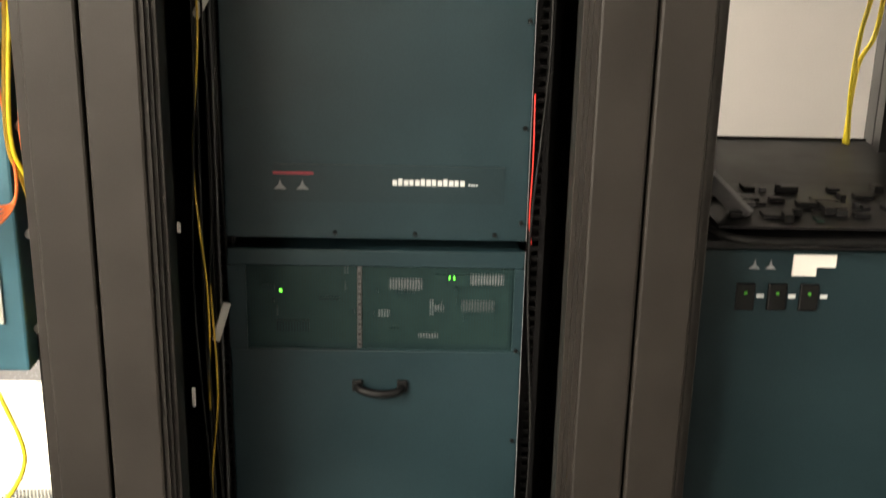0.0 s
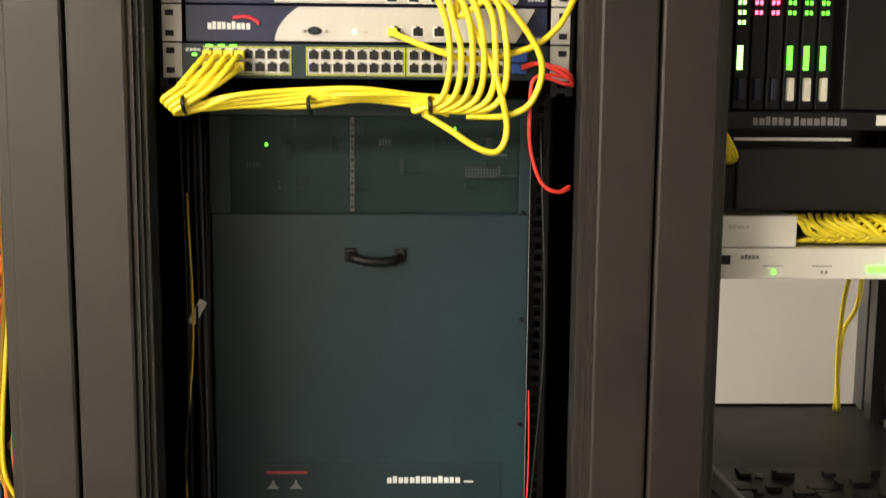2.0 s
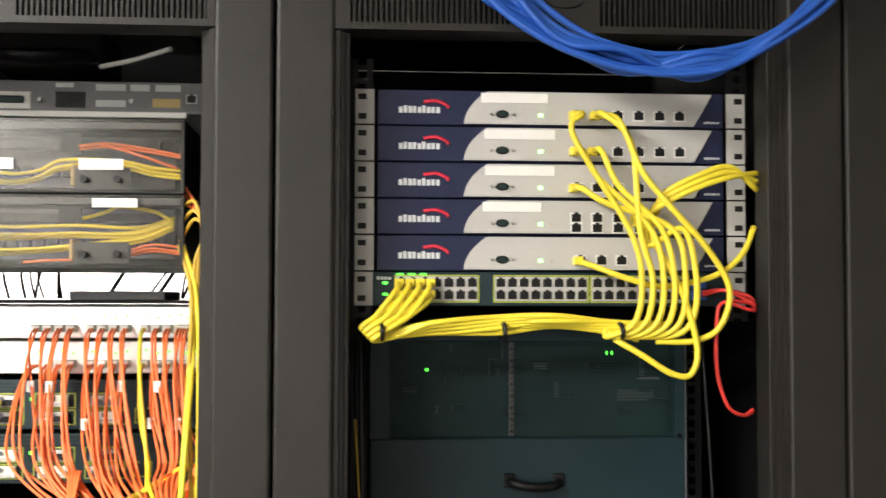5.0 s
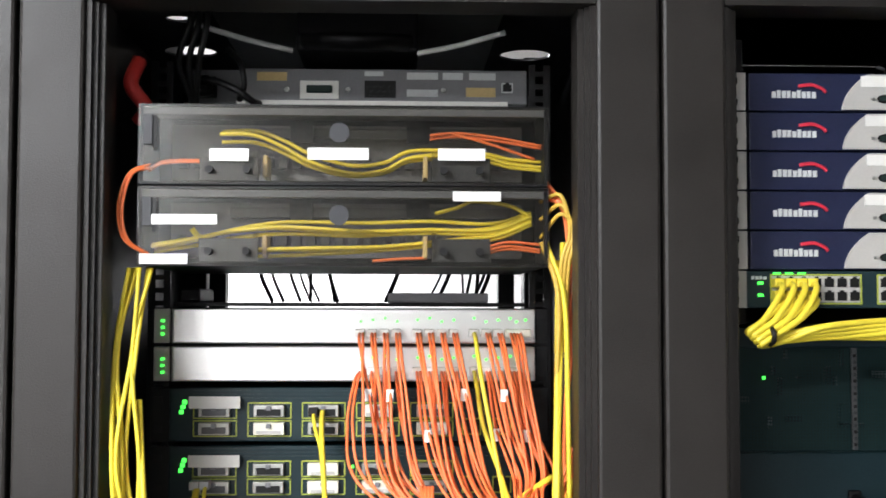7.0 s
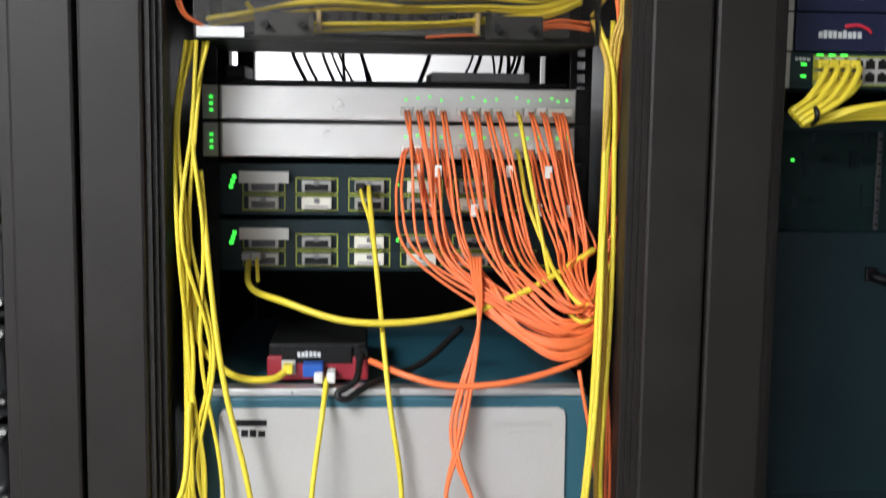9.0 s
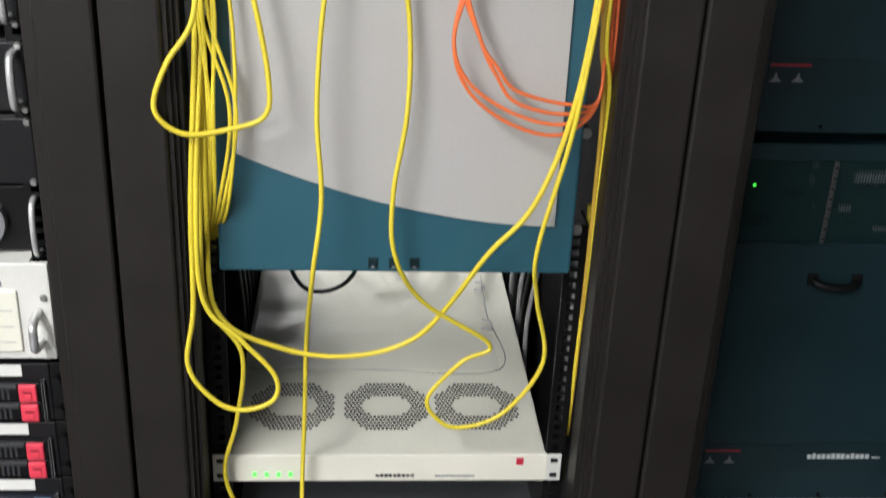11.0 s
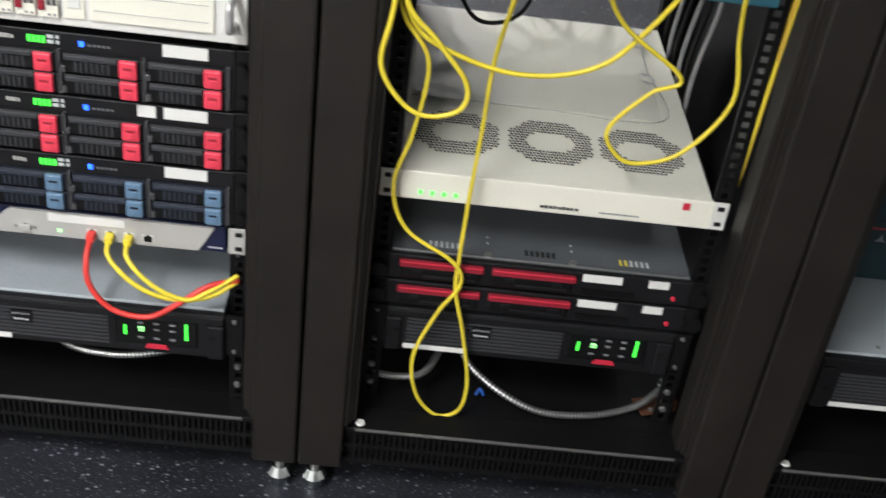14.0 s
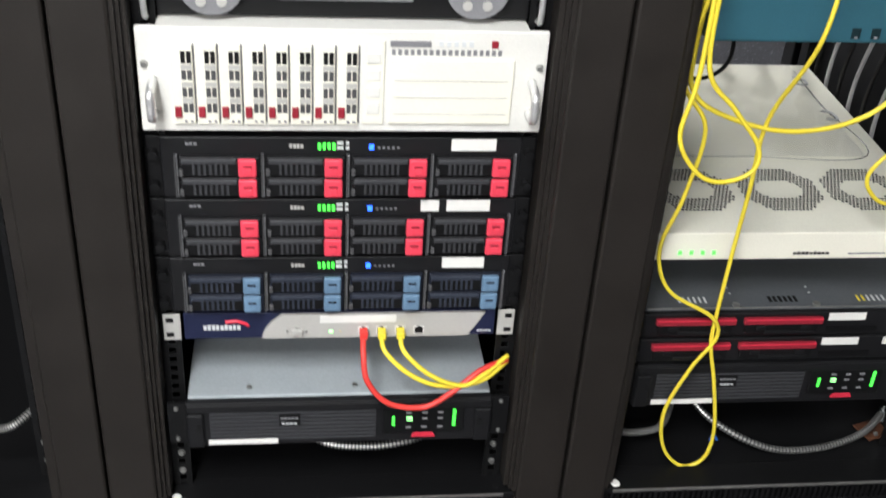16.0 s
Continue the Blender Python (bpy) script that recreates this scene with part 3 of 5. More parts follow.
def conduit(pts, label):
    ob = cable("flexible_conduit", pts, 0.0044, GRILL, label, steps=10)
    ob["category"] = "conduit"
    line = smooth_line(pts, 32)
    bm = bmesh.new()
    for a, b in zip(line[::2], line[1::2]):
        d = b - a
        if d.length > 1e-5:
            bmesh.ops.create_cone(bm, cap_ends=True, segments=10, radius1=0.0058, radius2=0.0058, depth=d.length * 1.0, matrix=Matrix.Translation((a + b) / 2) @ d.to_track_quat("Z", "Y").to_matrix().to_4x4())
    part("ribs", bm, STEEL, ob, "bright steel spiral ribs")


conduit([(-0.888, 0.02, 0.197), (-0.85, 0.022, 0.192), (-0.81, 0.03, 0.198), (-0.785, 0.07, 0.222), (-0.778, 0.12, 0.255)], "silver ribbed steel conduit stub under the backup unit")
conduit([(-0.78, 0.1, 0.255), (-0.73, 0.04, 0.205), (-0.64, 0.0, 0.172), (-0.55, 0.0, 0.167), (-0.47, 0.02, 0.178), (-0.425, 0.05, 0.196)], "silver ribbed steel conduit sagging over the rack base")
conduit([(-1.42, 0.08, 0.27), (-1.37, -0.01, 0.235), (-1.29, -0.03, 0.226), (-1.2, -0.02, 0.235), (-1.12, 0.03, 0.25)], "silver ribbed steel conduit behind the backup unit")
conduit([(0.13, 0.02, 0.2), (0.15, 0.0, 0.19), (0.17, 0.02, 0.23), (0.19, 0.1, 0.26)], "silver ribbed steel conduit bent upward")
conduit([(-1.84, 0.0, 0.25), (-1.79, -0.01, 0.27), (-1.74, 0.05, 0.29)], "silver ribbed steel conduit end in shadow")

E0 = thing("conduit_fitting", -0.425, 0.05, 0.16, "silver conduit elbow beside a rust-brown bracket", "conduit fitting")
bm = bmesh.new()
disc(bm, -0.424, 0.05, 0.192, 0.009, 0.02, "z", 6)
disc(bm, -0.424, 0.05, 0.207, 0.0065, 0.012, "z", 12)
part("elbow", bm, CHROME, E0)
bm = bmesh.new()
box(bm, -0.03, 0.03, -0.02, 0.02, -0.0015, 0.0015, 0.001)
box(bm, 0.026, 0.03, -0.02, 0.02, 0.0, 0.022, 0.001)
bm.transform(pose(-0.432, 0.045, 0.164, 0, 0, 18))
part("bracket", bm, RUST, E0, "rust-brown angle bracket")
screw(-0.44, 0.026, 0.17, E0, 0.004)
bm = bmesh.new()
tube(bm, [(-0.722, 0.03, 0.1625), (-0.716, 0.034, 0.172), (-0.71, 0.03, 0.1625)], 0.0025)
tagged(finish("cable_tie", bm, BLUE), "small blue tie end lying on the rack base", "cable tie")

# ---- two flat servers with maroon drive latches (rack B) ----
for k, z0 in enumerate((0.3545, 0.4005)):
    s = thing("rack_server", -0.66, 0, z0, "flat black server with two maroon drive latches and paper labels", "server", "flat servers")
    cx = -0.66
    bx("body", cx - 0.218, cx + 0.218, 0.006, 0.55, z0, z0 + 0.044, DLID if k else BLACK, s, 0.001, "dark grey metal lid" if k else "")
    bx("bezel", cx - 0.222, cx + 0.222, -0.004, 0.006, z0 + 0.001, z0 + 0.043, BAY, s, 0.002)
    for x0 in (-0.206, -0.072):
        bx("drive_latch", cx + x0, cx + x0 + 0.122, -0.012, -0.004, z0 + 0.026, z0 + 0.037, DRED, s, 0.002, "maroon drive latch")
        bx("drive_tray", cx + x0 + 0.004, cx + x0 + 0.118, -0.009, -0.004, z0 + 0.008, z0 + 0.025, BLACK, s, 0.002)
        bx("latch_lip", cx + x0 + 0.002, cx + x0 + 0.12, -0.0135, -0.012, z0 + 0.0345, z0 + 0.037, RED, s, 0.0005)
        for q in (0.02, 0.09):
            bx("tray_stop", cx + x0 + q, cx + x0 + q + 0.014, -0.0125, -0.009, z0 + 0.017, z0 + 0.025, BAY, s, 0.001)
        bx("tray_handle", cx + x0 + 0.035, cx + x0 + 0.11, -0.012, -0.009, z0 + 0.009, z0 + 0.015, BAY, s, 0.001)
    label_on(cx + 0.06, cx + 0.118, -0.004, z0 + 0.028, z0 + 0.041, s)
    label_on(cx + 0.157, cx + 0.187, -0.004, z0 + 0.028, z0 + 0.041, s)
    bx("disc_slot", cx + 0.06, cx + 0.14, -0.006, -0.004, z0 + 0.008, z0 + 0.016, BLACK, s)
    screw(cx + 0.197, -0.006, z0 + 0.013, s, 0.004, RED, "button")
    for e in (-1, 1):
        bx("mounting_ear", cx + e * 0.232 - 0.01, cx + e * 0.232 + 0.01, -0.002, 0.002, z0, z0 + 0.043, BLACK, s)
        bm = bmesh.new()
        disc(bm, cx + e * 0.235, -0.008, z0 + 0.02, 0.012, 0.014, "y", 14)
        part("thumb_screw", bm, BLACK, s)
    if k:
        for x0, m in ((-0.165, PRINT), (-0.025, PORT), (0.115, TAPE)):
            for i in range(6):
                bx("lid_slot", cx + x0 + i * 0.008, cx + x0 + i * 0.008 + (0.0045 if m is PORT else 0.003), 0.022, 0.036, z0 + 0.044, z0 + 0.0447, YEL if m is TAPE and i < 2 else (PALE if m is not PORT else PORT), s)
        bx("lid_lip", cx - 0.217, cx + 0.217, 0.006, 0.0085, z0 + 0.0438, z0 + 0.0455, STEEL, s, 0.0005, "bright folded lid lip")
        for x in (-0.08, 0.045):
            bm = bmesh.new()
            disc(bm, cx + x, 0.014, z0 + 0.045, 0.006, 0.003, "z")
            part("lid_screw", bm, STEEL, s)
            for q in (0.045, 0.06):
                bm = bmesh.new()
                disc(bm, cx + x, q, z0 + 0.0443, 0.0018, 0.0012, "z", 8)
                part("lid_rivet", bm, PALE, s)

# ---- cream power supply with three grilles ----
W = thing("power_supply_unit", -0.662, 0, 0.536, "cream rack power supply with three hexagonal fan grilles on its lid", "power supply")
wx = -0.662
bx("body", wx - 0.221, wx + 0.221, 0.004, 0.59, 0.537, 0.579, CREAM, W, 0.002)
bx("front_lip", wx - 0.223, wx + 0.223, 0.0, 0.006, 0.536, 0.5805, CREAM, W, 0.0015)
ears(wx, -0.001, 0.537, 0.581, W, BEIGE, 0.243, 0.223)
for hx in (-0.802, -0.664, -0.529):
    bm = bmesh.new()
    for j in range(17):
        for i in range(23):
            dx, dy = (i - 11 + 0.5 * (j % 2)) * 0.0057, (j - 8) * 0.0074
            ax, ay = abs(dx) / 0.062, abs(dy) / 0.061
            out = max(ax, ay, (ax + ay) / 1.45)
            inner = max(abs(dy) / 0.027, abs(dx) / 0.038 + abs(dy) / 0.027 * 0.45)
            if out < 1.0 and inner > 1:
                x, y = hx + dx, 0.125 + dy
                bm.faces.new([bm.verts.new((x + 0.0024 * math.cos(q * math.pi / 3), y + 0.0033 * math.sin(q * math.pi / 3), 0.5796)) for q in range(6)])
    part("fan_grille", bm, PORT, W, "hexagonal field of punched holes")
for i in range(4):
    led(-0.848 + i * 0.0165, 0.0, 0.5485, W, 0.005, 0.006)
bx("red_emblem", -0.483, -0.473, -0.001, 0.0, 0.564, 0.575, RED, W)
print_bars(-0.68, -0.625, 0.0, 0.546, 0.005, W, BLACK, 9)
print_bars(-0.597, -0.54, 0.0, 0.545, 0.003, W, PRINT, 11)
sh = thing("clear_plastic_sheet", wx, 0.4, 0.58, "crumpled clear plastic sheet lying on the cream lid", "plastic sheet")
bm = bmesh.new()
nx, ny = 24, 20
grid = [[bm.verts.new((-0.872 + 0.388 * i / nx, 0.22 + 0.36 * j / ny, 0.5845 + 0.0025 * noise.noise(Vector((i * 0.35, j * 0.35, 3))) + (0.01 * (1 - i / 2) if i < 2 else 0)))
         for j in range(ny + 1)] for i in range(nx + 1)]
for i in range(nx):
    for j in range(ny):
        bm.faces.new((grid[i][j], grid[i + 1][j], grid[i + 1][j + 1], grid[i][j + 1])).smooth = True
part("film", bm, FILM, sh)
bm = bmesh.new()
tube(bm, [(-0.872, 0.22, 0.5855), (-0.68, 0.218, 0.585), (-0.484, 0.22, 0.5855), (-0.487, 0.4, 0.585), (-0.484, 0.55, 0.586)], 0.0009)
part("rolled_edge", bm, FILM, sh)
for y in (0.35, 0.49):
    bm = bmesh.new()
    tube(bm, [(-0.50, y, 0.586), (-0.485, y - 0.01, 0.59), (-0.485, y + 0.02, 0.588), (-0.497, y + 0.03, 0.586)], 0.002)
    part("clip", bm, GRYC, sh)

# ---- petrol router with pale grey door ----
P = thing("router_chassis", -0.66, -0.026, 0.877, "petrol-blue router with pale grey door and sweeping lower edge", "router")
bx("body", -0.878, -0.442, -0.02, 0.42, 0.877, 1.305, PETROL, P, 0.003)
bx("front_cover", -0.88, -0.44, -0.03, -0.02, 0.879, 1.298, PETROL, P, 0.004)
bm = bmesh.new()
curve_pts = [(-0.856 + 0.39 * t, 1.037 - 0.09 * (1 - (1 - t) ** 1.9)) for t in (i / 14 for i in range(15))]
top = [(-0.468, 1.277), (-0.470, 1.283), (-0.476, 1.286), (-0.848, 1.286), (-0.854, 1.283), (-0.857, 1.277)]
plate(bm, curve_pts + top, -0.034, 0.005)
part("grey_door", bm, GREYP, P, "pale grey door panel")
bx("top_edge", -0.874, -0.446, -0.028, 0.0, 1.298, 1.307, ALU, P, 0.002)
print_bars(-0.842, -0.804, -0.034, 1.258, 0.009, P, BLACK, 4)
bx("emblem_block", -0.842, -0.804, -0.0348, -0.034, 1.266, 1.273, BLACK, P)
print_bars(-0.551, -0.483, -0.034, 1.269, 0.008, P, SILVER, 11)
print_bars(-0.551, -0.487, -0.034, 1.258, 0.003, P, SILVER, 16)
for x in (-0.69, -0.664, -0.638):
    bx("indicator", x - 0.006, x + 0.006, -0.032, -0.03, 0.886, 0.9, TEALD, P, 0.001)
    led(x, -0.032, 0.888, P, 0.004, 0.003, PRINT)
for z in (0.93, 1.06, 1.2):
    for x in (-0.888, -0.432):
        bm = bmesh.new()
        disc(bm, x, 0.0, z, 0.007, 0.014, "y", 12)
        part("mounting_stud", bm, STEEL, P)

M = thing("media_converter", -0.745, 0.0, 1.308, "small black media converter with red front, blue and white plugs", "media converter")
bx("body", -0.805, -0.693, 0.004, 0.15, 1.309, 1.352, BLACK, M, 0.003)
bx("red_front", -0.807, -0.691, 0.0, 0.012, 1.31, 1.338, DRED, M, 0.003, "red front plate")
bx("dark_band", -0.79, -0.71, -0.002, 0.004, 1.33, 1.35, BLACK, M, 0.001)
print_bars(-0.772, -0.745, -0.002, 1.341, 0.007, M, PALE, 6)
bx("blue_plug", -0.765, -0.742, -0.022, 0.0, 1.318, 1.333, BLUE, M, 0.002, "blue fibre connector")
for x in (-0.747, -0.733):
    bx("white_plug", x - 0.005, x + 0.005, -0.03, 0.0, 1.313, 1.325, WHITE, M, 0.002)
bx("cable_socket", -0.79, -0.774, -0.004, 0.0, 1.318, 1.334, SILVER, M, 0.001)
bm = bmesh.new()
disc(bm, -0.70, -0.004, 1.343, 0.008, 0.014)
part("power_jack", bm, BLACK, M)

# ---- gigabit switches with module slots ----
def slot_switch(z0, k):
    cx, y = -0.659, 0.146
    s = thing("fibre_switch", cx, y, z0, "teal switch with lime-framed module slots and green lights", "network switch", "module switches")
    bx("body", cx - 0.219, cx + 0.219, y, y + 0.35, z0, z0 + 0.065, TEALD, s, 0.002)
    ears(cx, y + 0.001, z0, z0 + 0.065, s, BLACK)
    bm = bmesh.new()
    for i in range(3):
        box(bm, cx - 0.19, cx + 0.215, y - 0.0015, y, z0 + 0.051 + i * 0.0045, z0 + 0.053 + i * 0.0045)
    part("cooling_ribs", bm, TEAL, s)
    for g in range(5):
        x0 = cx - 0.19 + g * 0.0655
        for r in range(2):
            z = z0 + 0.006 + r * 0.0215
            bm = bmesh.new()
            for a, b, c, d in ((x0, x0 + 0.053, z, z + 0.0015), (x0, x0 + 0.053, z + 0.0185, z + 0.02), (x0, x0 + 0.0015, z, z + 0.02), (x0 + 0.0515, x0 + 0.053, z, z + 0.02)):
                box(bm, a, b, y - 0.001, y, c, d)
            part("slot_outline", bm, LIME, s)
            fill = ("gcddc", "gddcg")[r][g] if k == 0 else ("gdccg", "gdcdd")[r][g]
            front, mouth = {"g": (SILVER, GRILL), "c": (CREAM, SILVER), "d": (STEEL, PORT)}[fill]
            m = bx("module", x0 + 0.008, x0 + 0.045, y - 0.01, y, z + 0.003, z + 0.0175, front, s, 0.001)
            bx("module_mouth", x0 + 0.012, x0 + 0.041, y - 0.0108, y - 0.01, z + 0.0045, z + (0.008 if fill == "c" else 0.0125), mouth, m)
            bx("module_latch", x0 + 0.0235, x0 + 0.0295, y - 0.013, y - 0.0108, z + 0.011, z + 0.0165, PRINT, m, 0.0006)
    for x in (0.147, 0.184):
        socket(cx + x, y, z0 + 0.018, s, 0.02, 0.017, LIME)
        socket(cx + x, y - 0.0005, z0 + 0.018, s, 0.012, 0.011, PRINT)
    label_on(cx - 0.193, cx - 0.132, y - 0.012, z0 + 0.041, z0 + 0.0555, s)
    for i in range(3):
        led(cx - 0.204 + 0.002 * i, y, z0 + 0.036 + i * 0.006, s, 0.005, 0.005)
    led(cx + 0.003, y, z0 + 0.04, s, 0.003, 0.004)
    return s


slot_switch(1.4855, 0)
slot_switch(1.4155, 1)


def silver_switch(z0):
    cx, y = -0.659, 0.146
    s = thing("storage_switch", cx, y, z0, "brushed silver fibre switch with orange cables along one side", "network switch", "silver fibre switches")
    bx("body", cx - 0.218, cx + 0.218, y + 0.004, y + 0.4, z0, z0 + 0.0435, STEEL, s, 0.001)
    bx("face_plate", cx - 0.215, cx + 0.225, y - 0.003, y + 0.004, z0 + 0.001, z0 + 0.0428, ALU, s, 0.0015, "brushed aluminium face plate")
    bx("side_cap", cx - 0.238, cx - 0.219, y - 0.003, y + 0.004, z0 + 0.001, z0 + 0.0428, SILVER, s, 0.0015)
    for f in (0.012, 0.02, 0.028):
        led(cx - 0.227, y - 0.003, z0 + f, s, 0.004, 0.003)
    for i in range(14):
        x = port_x(i)
        bx("transceiver", x - 0.0055, x + 0.0055, y - 0.02, y - 0.002, z0 + 0.009, z0 + 0.0185, WHITE if i < 11 else CREAM, s, 0.001)
        led(x + 0.001, y - 0.003, z0 + 0.0275 + 0.002 * (i % 3), s, 0.0028, 0.0026)
    ears(cx, y + 0.005, z0, z0 + 0.0435, s, BLACK)
    return s


def port_x(i):
    return -0.648 + (i % 4) * 0.0147 + (i // 4) * 0.069 if i < 12 else -0.452 + (i - 12) * 0.011 - 0.006


silver_switch(1.6035)
silver_switch(1.5575)

# open gap: shelf with cables against the lit wall
G = thing("rack_shelf", -0.66, 0.16, 1.648, "thin black shelf with a grey tray on top", "shelf")
bx("shelf_plate", -0.88, -0.44, 0.18, 0.6, 1.6495, 1.654, BLACK, G)
bx("grey_tray", -0.615, -0.49, 0.165, 0.3, 1.654, 1.666, PRINT, G, 0.002)
bx("black_block", -0.876, -0.85, 0.19, 0.3, 1.654, 1.672, BLACK, G, 0.003)
rnd = random.Random(5)
for i in range(17):
    x = (-0.83 + rnd.random() * 0.13) if i % 2 else (-0.6 + rnd.random() * 0.15)
    cable("power_lead", [(x, 0.5, 1.72), (x + 0.012 * math.sin(3 * i), 0.45, 1.69), (x + 0.03 * math.sin(3 * i), 0.42, 1.657)], 0.0018 + 0.0006 * (i % 3), BLKC, "thin black power lead hanging in the gap", group="leads in the gap")


# ---- fibre patch enclosures ----
def fibre_box(z0, z1, labels, runs, group):
    y = -0.022
    f = thing("fibre_patch_enclosure", -0.66, y, z0, "black fibre enclosure with smoked clear door and labels", "patch panel", group)
    bx("housing", -0.881, -0.439, y + 0.09, y + 0.3, z0, z1, BLACK, f)
    bx("floor_plate", -0.881, -0.439, y + 0.004, y + 0.0899, z0, z0 + 0.003, BLACK, f)
    bx("top_plate", -0.881, -0.439, y + 0.004, y + 0.0899, z1 - 0.003, z1, BLACK, f)
    bx("side_plate", -0.881, -0.877, y + 0.004, y + 0.0899, z0 + 0.0031, z1 - 0.0031, BLACK, f)
    bx("side_plate", -0.443, -0.439, y + 0.004, y + 0.0899, z0 + 0.0031, z1 - 0.0031, BLACK, f)
    bx("adapter_plate", -0.86, -0.46, y + 0.075, y + 0.088, z0 + 0.012, z1 - 0.012, PRINT, f)
    for i in range(24):
        bx("adapter", -0.85 + i * 0.016, -0.84 + i * 0.016, y + 0.062, y + 0.075, z0 + 0.025, z0 + 0.037, GRILL, f)
    bx("smoked_door", -0.882, -0.438, y, y + 0.004, z0 + 0.001, z1 - 0.001, SMOKE, f, 0, "smoked clear acrylic door")
    for x in (-0.805, -0.765, -0.553, -0.514):
        bm = bmesh.new()
        disc(bm, x, y - 0.004, z0 + 0.0155, 0.0042, 0.008)
        part("latch_knob", bm, BLACK, f)
    bm = bmesh.new()
    disc(bm, -0.666, y - 0.0006, z1 - 0.031, 0.011, 0.0012, seg=20)
    part("round_badge", bm, LEDGE, f)
    for x in (-0.755, -0.563):
        bx("door_clip", x - 0.003, x + 0.003, y - 0.002, y, z0 + 0.008, z0 + 0.036, SMOKE, f)
    for a, b, c, d in labels:
        label_on(a, b, y - 0.003, c, d, f)
    for run, m, copies in runs:
        for k in range(copies):
            bm = bmesh.new()
            yy = y + 0.026 + 0.005 * k
            sway = rnd.uniform(-0.35, 0.35)
            tube(bm, [(u, yy + 0.004 * math.sin(9 * u + k), v + 0.0034 * k * math.sin(7 * u + sway + 2 * k)) for u, v in run], 0.0023 if m is YEL else 0.0017)
            part("fibre_jumper", bm, m, f, ("thin yellow" if m is YEL else "thin orange") + " fibre jumper")
    for x in (-0.748, -0.572):
        bx("cable_post", x - 0.0025, x + 0.0025, y + 0.02, y + 0.06, z0 + 0.01, z0 + 0.034, TAPE, f, 0.001, "beige cable guide post")
    for x in (-0.785, -0.5335):
        bx("latch_plate", x - 0.032, x + 0.032, y + 0.0045, y + 0.007, z0 + 0.004, z0 + 0.03, LEDGE, f, 0.001)
    bx("side_grip", -0.8765, -0.866, y - 0.0025, y, z0 + 0.042, z1 - 0.012, LEDGE, f, 0.001)
    bx("grip_slot", -0.8655, -0.8615, y - 0.0008, y, z0 + 0.036, z1 - 0.014, PORT, f)
    bx("top_bar", -0.881, -0.439, y + 0.004, y + 0.012, z1 - 0.012, z1 - 0.0035, GRILL, f, 0.001)
    bx("inner_ledge", -0.79, -0.475, y + 0.05, y + 0.074, z1 - 0.03, z1 - 0.019, GRILL, f)
    for x in (-0.71, -0.58):
        bx("inner_bracket", x - 0.013, x + 0.013, y + 0.042, y + 0.05, z1 - 0.036, z1 - 0.014, BLACK, f)
    return f


UPPER_RUNS = (([(-0.798, 1.838), (-0.761, 1.837), (-0.73, 1.825), (-0.698, 1.808), (-0.654, 1.796), (-0.617, 1.8), (-0.586, 1.814), (-0.517, 1.816), (-0.479, 1.808), (-0.443, 1.804)], YEL, 4),
              ([(-0.567, 1.839), (-0.536, 1.842), (-0.492, 1.837), (-0.443, 1.828)], ORA, 2), ([(-0.542, 1.841), (-0.504, 1.831), (-0.45, 1.813)], ORA, 1),
              ([(-0.875, 1.797), (-0.86, 1.805), (-0.83, 1.807), (-0.79, 1.806)], ORA, 2))
LOWER_RUNS = (([(-0.871, 1.714), (-0.828, 1.722), (-0.784, 1.731), (-0.729, 1.736), (-0.642, 1.732), (-0.567, 1.734), (-0.498, 1.734), (-0.454, 1.749)], YEL, 4),
              ([(-0.76, 1.711), (-0.691, 1.713), (-0.617, 1.715), (-0.548, 1.722), (-0.492, 1.728), (-0.454, 1.743)], YEL, 3),
              ([(-0.561, 1.752), (-0.536, 1.759), (-0.517, 1.766), (-0.479, 1.761), (-0.457, 1.75)], YEL, 1), ([(-0.828, 1.733), (-0.82, 1.724), (-0.805, 1.717)], YEL, 2),
              ([(-0.504, 1.711), (-0.479, 1.716), (-0.444, 1.712)], ORA, 3), ([(-0.63, 1.699), (-0.6, 1.7015), (-0.57, 1.7025)], ORA, 1))
fibre_box(1.7805, 1.868, ((-0.805, -0.763, 1.805, 1.8185), (-0.700, -0.634, 1.807, 1.820), (-0.559, -0.508, 1.807, 1.820)), UPPER_RUNS, "fibre enclosures")
fibre_box(1.6925, 1.7785, ((-0.866, -0.796, 1.7365, 1.7475), (-0.543, -0.491, 1.763, 1.7735), (-0.878, -0.827, 1.694, 1.705)), LOWER_RUNS, "fibre enclosures")

T = thing("console_router", -0.64, 0.2, 1.903, "flat dark grey router with white connector plate and taped labels", "router")
bx("body", -0.80, -0.437, 0.2, 0.45, 1.909, 1.953, PRINT, T, 0.002)
bx("light_strip_edge", -0.805, -0.465, 0.17, 0.199, 1.899, 1.907, WHITE, T, 0.001)
bx("connector_plate", -0.728, -0.679, 0.197, 0.2, 1.914, 1.937, WHITE, T)
bx("connector_mouth", -0.72, -0.687, 0.194, 0.197, 1.921, 1.931, CARD, T, 0.002)
for a, b, c, d, m in ((-0.783, -0.745, 1.937, 1.948, TAPE), (-0.646, -0.622, 1.944, 1.95, PALE), (-0.592, -0.552, 1.94, 1.949, PALE), (-0.546, -0.52, 1.94, 1.949, PALE), (-0.512, -0.478, 1.94, 1.949, PALE), (-0.592, -0.552, 1.918, 1.927, PALE), (-0.516, -0.478, 1.918, 1.93, TAPE)):
    label_on(a, b, 0.2, c, d, T, m, "sticker")
bx("side_module", -0.872, -0.803, 0.21, 0.42, 1.909, 1.953, PRINT, T, 0.002)
